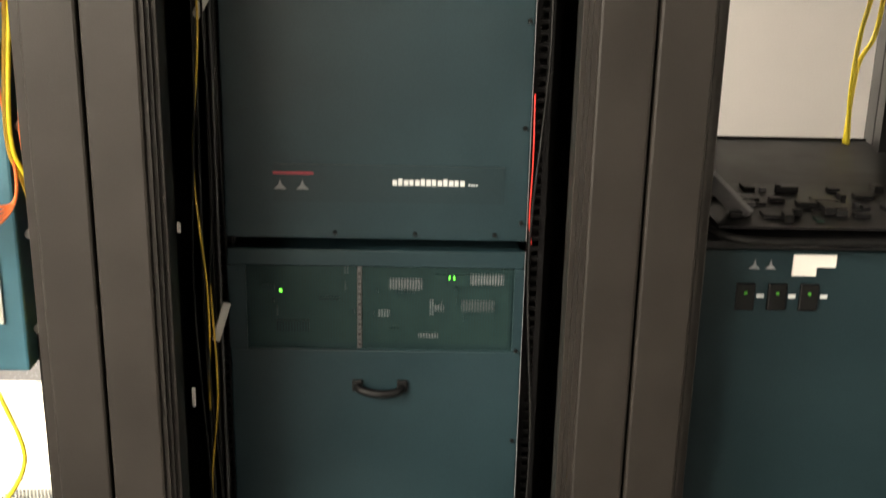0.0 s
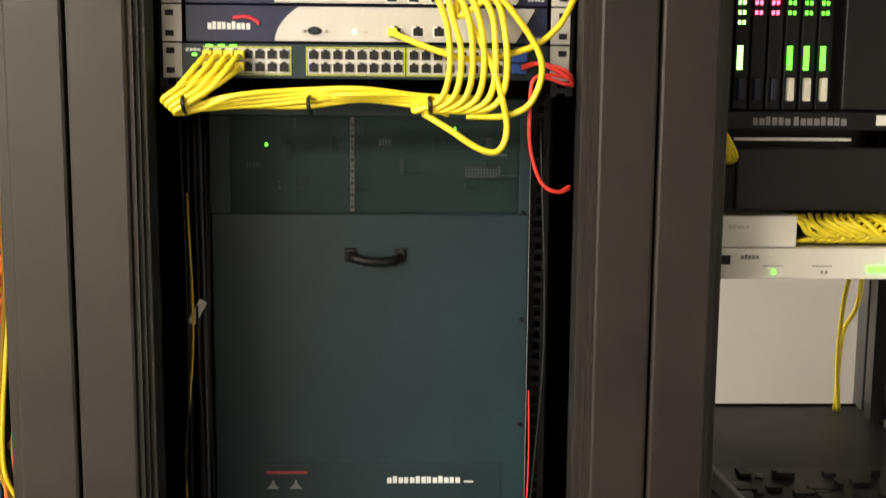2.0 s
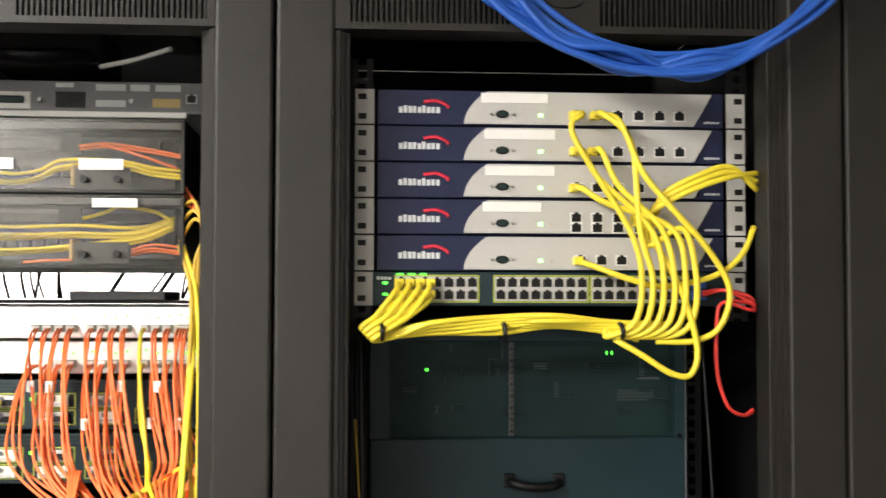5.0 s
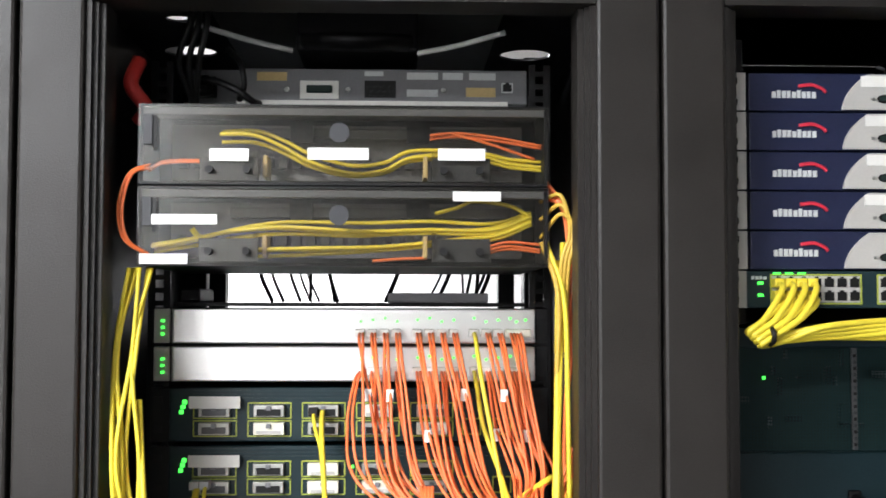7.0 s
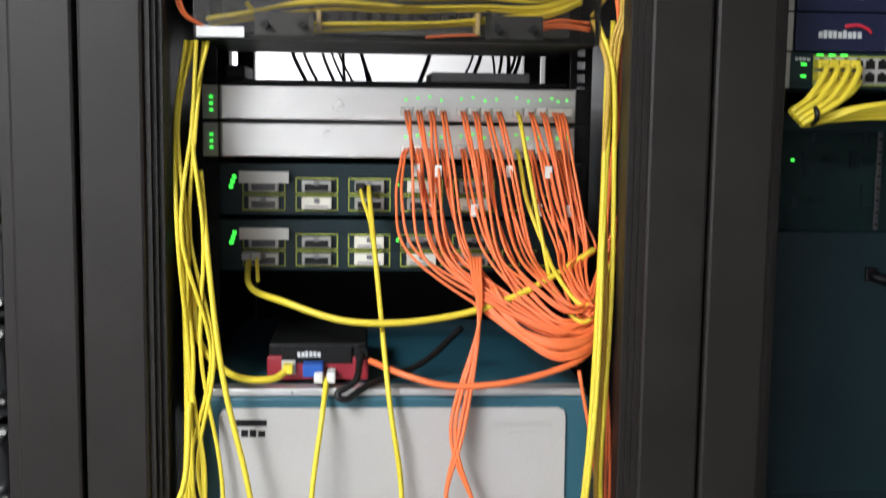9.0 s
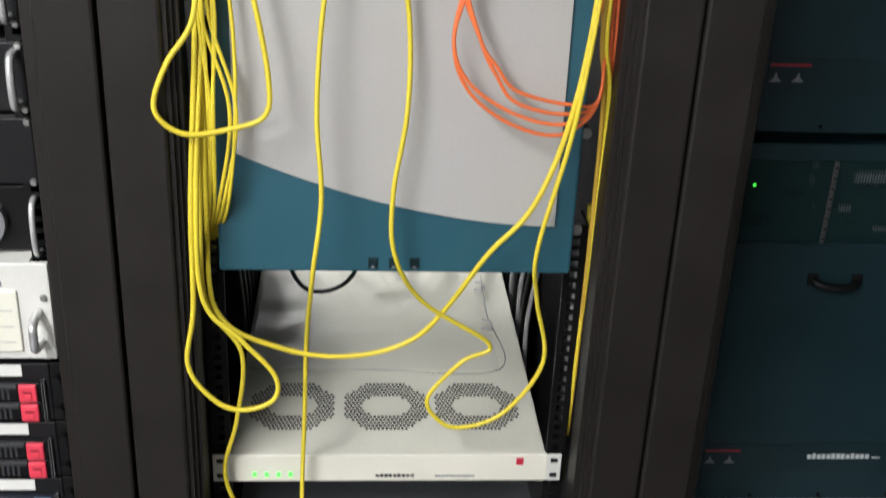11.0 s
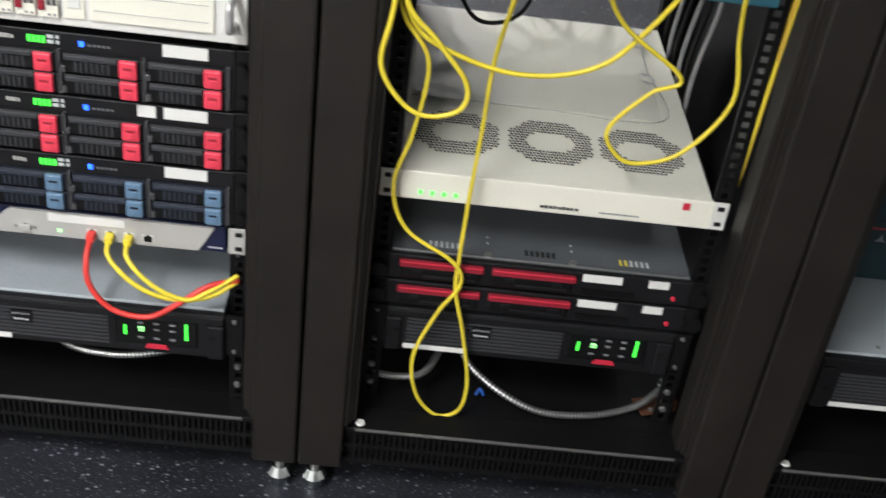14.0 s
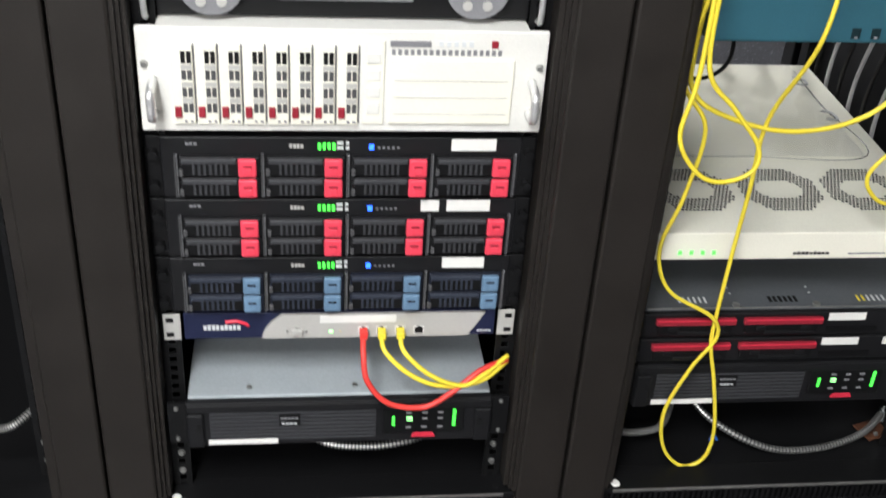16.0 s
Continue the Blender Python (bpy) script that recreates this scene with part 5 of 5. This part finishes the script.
for k, ((x, z), (mx, mz)) in enumerate(ENDS):
    bot = 0.092 + 0.0135 * k
    cable("patch_cable", [(x, -0.008, z), (x + 0.004, -0.045, z - 0.004), (mx, -0.055, mz), (0.085 + 0.013 * k, -0.06, 1.74), (0.1 + 0.013 * k, -0.062, 1.68), (bot, -0.058, 1.63), (bot - 0.03, -0.05, 1.613), (0.06, -0.042, 1.62)],
          0.0038, YEL, "yellow patch cable curving down from a firewall", [(x, -0.006, z)], group="firewall patch cables")
cable("patch_cable", [(0.055, -0.008, 1.881), (0.075, -0.05, 1.87), (0.1, -0.06, 1.81), (0.13, -0.065, 1.77), (0.175, -0.065, 1.72), (0.205, -0.06, 1.67), (0.195, -0.055, 1.625), (0.165, -0.05, 1.608), (0.12, -0.045, 1.607)], 0.0038, YEL, "yellow patch cable in a wide loop past the stack", group="firewall patch cables")
cable("patch_cable", [(0.07, -0.045, 1.61), (0.1, -0.055, 1.592), (0.135, -0.06, 1.57), (0.158, -0.06, 1.569), (0.166, -0.06, 1.6), (0.15, -0.06, 1.66), (0.125, -0.055, 1.71), (0.107, -0.04, 1.745)], 0.0038, YEL, "yellow patch cable drooping in the lowest loop", group="firewall patch cables")
cable("patch_cable", [(0.034, -0.008, 1.7035), (0.05, -0.04, 1.695), (0.09, -0.05, 1.68), (0.13, -0.05, 1.672), (0.19, -0.05, 1.685), (0.225, -0.045, 1.71), (0.246, -0.03, 1.745)], 0.0038, YEL, "yellow patch cable sweeping from the lowest firewall to the post", [(0.034, -0.006, 1.7035)], group="firewall patch cables")
for k in range(3):
    cable("patch_cable", [(0.107 + 0.012 * k, -0.01, 1.75 + 0.006 * k), (0.13, -0.045, 1.77 + 0.006 * k), (0.17, -0.055, 1.79 + 0.007 * k), (0.21, -0.05, 1.803 + 0.006 * k), (0.25, -0.03, 1.81 - 0.01 * k)], 0.0038, YEL, "yellow patch cable rising to the rack post", [(0.107 + 0.012 * k, -0.006, 1.75)], group="firewall patch cables")
for x in (-0.205, -0.062, 0.077):
    bm = bmesh.new()
    tube(bm, [(x, -0.025, 1.63), (x, -0.055, 1.626), (x + 0.001, -0.057, 1.614), (x, -0.03, 1.606), (x, -0.022, 1.616), (x, -0.025, 1.63)], 0.003, flat=0.5)
    tagged(finish("cable_tie", bm, BLKC), "black tie round the yellow bundle", "cable tie", "bundle ties")
for k in range(2):
    cable("patch_cable", [(0.188, -0.01, 1.662 + 0.004 * k), (0.205, -0.04, 1.668), (0.235, -0.045, 1.66 - 0.006 * k), (0.246, -0.03, 1.645), (0.235, -0.04, 1.645 + 0.008 * k), (0.2, -0.045, 1.652), (0.194, -0.045, 1.62), (0.196, -0.04, 1.57), (0.21, -0.035, 1.53), (0.23, -0.03, 1.518), (0.246, -0.02, 1.521 + 0.003 * k)], 0.0023, REDC, "thin red cable dropping from the switch uplinks", group="red uplink cables")
# blue bundle over the rack front
for k in range(16):
    a, b = rnd.uniform(-0.016, 0.016), rnd.uniform(-0.016, 0.016)
    cable("patch_cable", [(-0.16 + a, -0.12 + b, 2.12), (-0.09 + a, -0.125 + b, 2.02 + a), (-0.02 + a, -0.13 + b, 1.96 + b), (0.06, -0.13 + b, 1.927 + a), (0.15, -0.13 + a, 1.922 + b), (0.23 + a, -0.13 + b, 1.95 + a), (0.31, -0.125 + b, 2.02 + a), (0.35 + b, -0.12, 2.12 + a)], 0.0042, BLUE, "blue network cable in a bundle swagged across the rack top", group="blue cable swag")

# loose cables beside the tall switch
for k, (x, z0, z1, m, n) in enumerate(((-0.236, 0.75, 1.5, YEL, "yellow"), (-0.23, 0.3, 0.95, YEL, "yellow"), (-0.243, 0.3, 1.6, BLKC, "black"), (-0.226, 0.35, 1.35, BLKC, "black"), (0.226, 0.4, 1.6, BLKC, "black"))):
    cable("patch_cable", [(x, 0.12, z1), (x + 0.008, 0.1, z1 - (z1 - z0) * 0.25), (x - 0.008, 0.11, z1 - (z1 - z0) * 0.5), (x + 0.006, 0.1, z1 - (z1 - z0) * 0.75), (x - 0.004, 0.13, z0)], 0.0017, FYEL if m is YEL else m, n + " cable running down beside the rail", group="loose side cables")

V = thing("hook_strap", -0.219, 0.13, 0.86, "pale grey hook strap beside the tall switch", "cable strap", "side straps")
bm = bmesh.new()
box(bm, -0.006, 0.006, -0.002, 0.002, -0.03, 0.03, 0.001)
bm.transform(pose(-0.22, 0.14, 0.885, 0, 18, 20))
part("strap", bm, SILVER, V)
V = thing("hook_strap", -0.2315, 0.15, 1.317, "pale grey hook strap beside the tall switch", "cable strap", "side straps")
bm = bmesh.new()
box(bm, -0.006, 0.006, -0.002, 0.002, -0.018, 0.018, 0.001)
bm.transform(pose(-0.2315, 0.15, 1.335, 0, 30, 20))
part("strap", bm, SILVER, V)
for x, z, h in ((-0.2465, 1.066, 0.007), (-0.238, 0.825, 0.014)):
    bm = bmesh.new()
    box(bm, x - 0.0025, x + 0.0025, 0.012, 0.0145, z - h, z + h, 0.0008)
    tagged(finish("cable_tag", bm, WHITE), "small white cable tag inside the rack side", "cable tag", "cable tags")
for k in range(7):
    x = -0.242 + 0.006 * k
    cable("power_lead", [(x, 0.17 + 0.01 * k, 1.6), (x + 0.006 * math.sin(k), 0.15 + 0.01 * k, 1.25), (x - 0.005 * math.cos(2 * k), 0.16 + 0.01 * k, 0.85), (x, 0.17 + 0.01 * k, 0.4)], 0.0026, (BLKC, BLKC, GRILL, BLKC, BLKC, BLKC, GRILL)[k], "thin lead running down behind the rail", group="leads behind the rail")

cable("patch_cable", [(0.2225, 0.17, 1.22), (0.2235, 0.165, 1.13), (0.222, 0.165, 1.04), (0.227, 0.17, 1.0)], 0.001, REDC, "thin red cable showing beside the switch door")

# ---- orange fibre cables ----
for row, z0 in enumerate((1.6035, 1.5575)):
    for i in range(13):
        x, z = port_x(i), z0 + 0.013
        yellow = i in (8,)
        for q in range(2 if not yellow else 1):
            xx = x + 0.004 * q
            share = i / 13
            low = 1.352 + 0.045 * share + 0.022 * rnd.random()
            e = rnd.uniform(-0.012, 0.012)
            u = rnd.uniform(-1, 1)
            out = -0.016 if i == 0 and row else 0.0
            pts = [(xx, 0.125, z), (xx + 0.001 + 0.4 * out, 0.1, z - 0.012), (xx + 0.007 + 0.005 * u + out, 0.07 - 0.01 * q, z - 0.06), (xx + 0.024 + 0.012 * u + out, 0.035 + 0.012 * u, 1.462 - 0.008 * (1 - share)),
                   (xx + 0.45 * (-0.44 - xx) + 0.012 * u, 0.0 + 0.012 * u, low + 0.034), (xx + 0.78 * (-0.44 - xx), -0.03 + 0.01 * u, low + 0.004), (-0.432 + 0.3 * e, -0.018 + e, low + 0.018 + e), (-0.405, 0.01, low + 0.075 + e)]
            flagged = cable("fibre_cable", pts, 0.0018 if not yellow else 0.0027, YEL if yellow else ORA, ("yellow" if yellow else "orange") + " fibre cable fanning from a silver switch into the side bundle", group="orange fibre fan", steps=7)
            if (i * 3 + row + q) % 7 == 0:
                bx("paper_flag", pts[2][0] - 0.004, pts[2][0] + 0.004, pts[2][1] - 0.004, pts[2][1] + 0.001, pts[2][2] - 0.016, pts[2][2] - 0.002, WHITE, flagged)
for k in range(4):
    x = -0.56 + 0.01 * k
    cable("fibre_cable", [(-0.575 + 0.004 * k, 0.02, 1.45), (-0.568, -0.03, 1.38), (-0.585 - 0.005 * k, -0.06, 1.27), (-0.605 + 0.03 * (k // 2), -0.07, 1.19), (-0.585 + 0.03 * (k // 2), -0.07, 1.13 + 0.01 * k), (-0.53, -0.07, 1.09 + 0.014 * k), (-0.47, -0.065, 1.08 + 0.012 * k), (-0.43, -0.05, 1.12), (-0.435, -0.045, 1.22), (-0.455, -0.04, 1.33)], 0.0023, ORA, "orange fibre slack loop hanging before the grey door", group="orange slack loops")
for k in range(3):
    cable("fibre_cable", [(-0.42 - 0.006 * k, -0.01, 1.4), (-0.418, -0.02, 1.3), (-0.424 + 0.005 * k, -0.03, 1.2), (-0.415, -0.03, 1.12)], 0.0022, ORA, "orange fibre running down beside the rail", group="orange side fibres")
for k in range(10):
    a = rnd.uniform(-0.014, 0.014)
    cable("fibre_cable", [(-0.56 + a, 0.0, 1.41 + a), (-0.52, -0.03, 1.37 + 0.5 * a), (-0.48, -0.045, 1.355 + a), (-0.44, -0.035, 1.365 + 0.8 * a), (-0.415, 0.0, 1.4 + a), (-0.405, 0.03, 1.46 + a)], 0.0023, ORA, "orange fibre in the thick side bundle", group="orange side bundle")
cable("fibre_cable", [(-0.69, -0.01, 1.335), (-0.65, -0.04, 1.325), (-0.6, -0.05, 1.315), (-0.53, -0.05, 1.32), (-0.46, -0.04, 1.34), (-0.42, -0.02, 1.37)], 0.0038, ORA, "thick orange cable from the media converter")
cable("power_lead", [(-0.70, -0.012, 1.343), (-0.705, -0.04, 1.32), (-0.725, -0.05, 1.307), (-0.715, -0.05, 1.3), (-0.69, -0.03, 1.312), (-0.63, 0.02, 1.325), (-0.58, 0.06, 1.36)], 0.004, BLKC, "black power lead curled on the router")
cable("patch_cable", [(-0.84, 0.13, 1.435), (-0.83, 0.05, 1.41), (-0.785, 0.0, 1.4), (-0.72, -0.02, 1.383), (-0.65, -0.02, 1.381), (-0.57, -0.01, 1.393), (-0.5, 0.0, 1.42), (-0.43, 0.02, 1.46)], 0.004, YEL, "yellow cable sagging across under the switches")
cable("fibre_cable", [(-0.703, 0.13, 1.523), (-0.699, 0.1, 1.508), (-0.691, 0.08, 1.485), (-0.687, 0.06, 1.46)], 0.0022, YEL, "second strand of the yellow fibre pair", [(-0.703, 0.134, 1.523)], BLKC)
cable("fibre_cable", [(-0.83, 0.13, 1.437), (-0.827, 0.1, 1.43), (-0.822, 0.06, 1.416)], 0.0024, YEL, "second strand of the sagging yellow pair", [(-0.83, 0.128, 1.437), (-0.842, 0.128, 1.437)], GRYC)
cable("patch_cable", [(-0.692, 0.13, 1.523), (-0.69, 0.09, 1.5), (-0.68, 0.02, 1.41), (-0.668, -0.050, 1.300), (-0.654, -0.055, 1.200), (-0.654, -0.060, 1.100), (-0.668, -0.065, 1.000), (-0.664, -0.066, 0.92), (-0.625, -0.04, 0.842), (-0.535, -0.022, 0.771), (-0.57, -0.022, 0.745), (-0.613, -0.022, 0.69), (-0.6, -0.022, 0.655), (-0.568, -0.022, 0.641), (-0.51, -0.022, 0.665), (-0.462, -0.022, 0.745), (-0.48, -0.035, 0.844), (-0.49, -0.065, 0.93), (-0.46, -0.075, 1.1), (-0.44, -0.065, 1.3), (-0.43, -0.03, 1.5), (-0.42, 0.0, 1.72)], 0.0031, YEL, "long yellow cable hanging before the door in slack loops")
cable("patch_cable", [(-0.738, -0.025, 1.318), (-0.742, -0.060, 1.280), (-0.752, -0.075, 1.200), (-0.757, -0.080, 1.100), (-0.752, -0.085, 1.000), (-0.763, -0.090, 0.900), (-0.774, -0.022, 0.768), (-0.777, -0.022, 0.663), (-0.781, -0.022, 0.557), (-0.783, -0.022, 0.452), (-0.781, -0.022, 0.399), (-0.762, -0.022, 0.325), (-0.744, -0.022, 0.230), (-0.751, -0.022, 0.173), (-0.785, -0.022, 0.159), (-0.820, -0.022, 0.199), (-0.831, -0.022, 0.273), (-0.804, -0.022, 0.357), (-0.776, -0.024, 0.415), (-0.793, -0.026, 0.455), (-0.862, -0.022, 0.499), (-0.886, -0.020, 0.568), (-0.867, -0.022, 0.652), (-0.857, -0.024, 0.757), (-0.899, -0.022, 0.831), (-0.895, -0.060, 0.980), (-0.885, -0.050, 1.200), (-0.890, -0.030, 1.500)], 0.0031, YEL, "long yellow cable crossing itself in a low teardrop loop")
cable("patch_cable", [(-0.895, -0.03, 1.5), (-0.89, -0.05, 1.25), (-0.902, -0.085, 1.0), (-0.905, -0.092, 0.86), (-0.915, -0.093, 0.78), (-0.885, -0.093, 0.73), (-0.85, -0.092, 0.715), (-0.812, -0.092, 0.73), (-0.81, -0.09, 0.765), (-0.85, -0.09, 0.815), (-0.893, -0.09, 0.87), (-0.896, -0.085, 1.0), (-0.885, -0.05, 1.2)], 0.0033, YEL, "yellow cable in a round slack loop at the post")
cable("patch_cable", [(-0.888, -0.04, 1.15), (-0.892, -0.035, 0.95), (-0.893, -0.03, 0.86), (-0.885, -0.022, 0.815), (-0.854, -0.022, 0.783), (-0.772, -0.022, 0.755), (-0.698, -0.022, 0.755), (-0.635, -0.022, 0.779), (-0.593, -0.03, 0.832), (-0.55, -0.06, 0.92), (-0.5, -0.07, 0.99), (-0.465, -0.07, 1.1), (-0.445, -0.06, 1.25), (-0.432, -0.03, 1.5), (-0.425, 0.0, 1.7)], 0.0035, YEL, "yellow cable swagged across before the power supply")
for k in range(7):
    a = 0.0055 * (k % 5)
    b = rnd.uniform(-0.006, 0.006)
    top = 1.69
    bottom = rnd.uniform(0.86, 1.1)
    cable("patch_cable", [(-0.89 + a, 0.0 - 0.01 * (k % 3), top), (-0.9 + a + b, -0.03, 1.6), (-0.897 + a - b, -0.04 - 0.008 * (k % 3), 1.48), (-0.885 + a + 2 * b, -0.05, 1.35), (-0.885 + a - 2 * b, -0.055, 1.22), (-0.88 + 1.6 * a + b, -0.06, 1.1), (-0.885 + a, -0.05, 0.98), (-0.9 + 0.5 * a, 0.02, 0.9), (-0.902, 0.12, 0.84)], 0.0024, YEL, "yellow cable in the loose bundle along the rail", group="yellow side bundle")
cable("patch_cable", [(-0.875, -0.03, 1.55), (-0.86, -0.06, 1.42), (-0.845, -0.075, 1.32), (-0.822, -0.08, 1.22), (-0.81, -0.08, 1.14), (-0.815, -0.08, 1.1), (-0.85, -0.082, 1.085), (-0.905, -0.09, 1.08), (-0.935, -0.095, 1.11), (-0.92, -0.09, 1.16), (-0.89, -0.08, 1.21), (-0.885, -0.06, 1.3)], 0.0033, YEL, "yellow cable sagging in a wide loop over the post")
cable("patch_cable", [(-0.885, -0.03, 1.42), (-0.875, -0.04, 1.36), (-0.84, -0.04, 1.325), (-0.8, -0.03, 1.318), (-0.782, -0.01, 1.325)], 0.0042, YEL, "thick yellow cable plugged into the media converter", [(-0.782, -0.006, 1.326)])
for k in range(2):
    a = 0.012 * k
    cable("patch_cable", [(-0.445 + 0.4 * a, -0.01, 1.72), (-0.428 + a * 0.5, -0.02, 1.66), (-0.43 + a, -0.02, 1.55), (-0.425 + 0.5 * a, -0.03, 1.4), (-0.434 + 0.4 * a, -0.05, 1.2), (-0.42 + a * 0.5, -0.03, 1.1), (-0.412, 0.0, 0.8), (-0.41, 0.02, 0.6)], 0.003, YEL if k else FYEL, "yellow cable running down the far rail", group="yellow rail cables")
for k in range(3):
    cable("fibre_cable", [(-0.44, 0.0, 1.79 - 0.01 * k), (-0.42, -0.01, 1.75), (-0.412 + 0.003 * k, 0.0, 1.65), (-0.416, 0.02, 1.5), (-0.41, 0.03, 1.35)], 0.0022, ORA, "orange fibre dropping from the patch enclosure", group="orange drop fibres")
for k in range(2):
    cable("fibre_cable", [(-0.87, -0.015, 1.802 - 0.004 * k), (-0.889 + 0.003 * k, -0.03, 1.79), (-0.9 + 0.004 * k, -0.03, 1.755), (-0.893 + 0.003 * k, -0.03, 1.72), (-0.868, -0.015, 1.703)], 0.002, ORA, "orange fibre bridging two patch enclosures", group="bridging fibres")
# cables behind the cream power supply
cable("power_lead", [(-0.81, 0.4, 0.85), (-0.82, 0.32, 0.74), (-0.78, 0.28, 0.69), (-0.71, 0.3, 0.72), (-0.7, 0.4, 0.85)], 0.0035, BLKC, "black lead looping above the cream lid")
for k in range(3):
    cable("power_lead", [(-0.83 + 0.08 * k, 0.62, 0.6), (-0.78 + 0.08 * k, 0.58, 0.68), (-0.7 + 0.07 * k, 0.6, 0.7), (-0.62 + 0.07 * k, 0.64, 0.62)], 0.004, GRYC, "pale grey lead arching behind the power supply", group="grey rear leads")
for k in range(6):
    cable("power_lead", [(-0.89 + 0.004 * k, 0.3 + 0.05 * k, 0.88), (-0.895, 0.3 + 0.05 * k, 0.75), (-0.89, 0.32 + 0.05 * k, 0.6), (-0.896, 0.3 + 0.05 * k, 0.4)], 0.004, BLKC, "black lead running down the rack side", group="dark side leads")
    cable("power_lead", [(-0.425 + 0.004 * k, 0.3 + 0.05 * k, 0.88), (-0.42, 0.3 + 0.05 * k, 0.75), (-0.43, 0.32 + 0.05 * k, 0.6), (-0.424, 0.3 + 0.05 * k, 0.4)], 0.004, BLKC if k % 2 else GRYC, "lead running down the far rack side", group="dark side leads")
for k, m in enumerate((YEL, YEL)):
    cable("patch_cable", [(-0.41 + 0.008 * k, 0.03, 0.95), (-0.405, 0.03, 0.8), (-0.412, 0.04, 0.65 - 0.05 * k), (-0.405, 0.05, 0.5)], 0.0035, m, "yellow cable down the rail of the middle rack", group="yellow low cables")
# firewall cables in rack A
cable("patch_cable", [(-1.295, -0.042, 0.449), (-1.296, -0.07, 0.43), (-1.29, -0.085, 0.395), (-1.26, -0.09, 0.36), (-1.21, -0.09, 0.352), (-1.17, -0.085, 0.375), (-1.13, -0.07, 0.4), (-1.09, -0.05, 0.402)], 0.0042, REDC, "red patch cable drooping from the firewall", [(-1.295, -0.042, 0.449)])
for k, x in enumerate((-1.27, -1.244)):
    cable("patch_cable", [(x, -0.042, 0.449), (x + 0.004, -0.07, 0.435), (x + 0.04, -0.085, 0.405), (x + 0.085, -0.085, 0.385), (-1.13, -0.075, 0.385 + 0.008 * k), (-1.09, -0.05, 0.4 + 0.01 * k)], 0.0036, YEL, "yellow patch cable curving from the firewall to the rail", [(x, -0.042, 0.449)], group="firewall yellow pair")
# small things at the top of the middle rack
for k in range(3):
    cable("power_lead", [(-0.86 + 0.012 * k, 0.12, 2.026), (-0.85 + 0.01 * k, 0.1, 1.99), (-0.865 + 0.012 * k, 0.11, 1.94), (-0.85, 0.14, 1.89)], 0.004, BLKC, "black lead hanging at the rack top", group="roof leads")
for k in range(3):
    cable("fibre_cable", [(-0.445, 0.0, 1.765 - 0.02 * k), (-0.425, -0.02, 1.77 - 0.01 * k), (-0.415 + 0.003 * k, -0.02, 1.73), (-0.425 + 0.004 * k, -0.02, 1.69), (-0.418, 0.0, 1.6)], 0.0024, FYEL, "thin yellow fibre leaving the patch enclosure", group="yellow drop fibres")
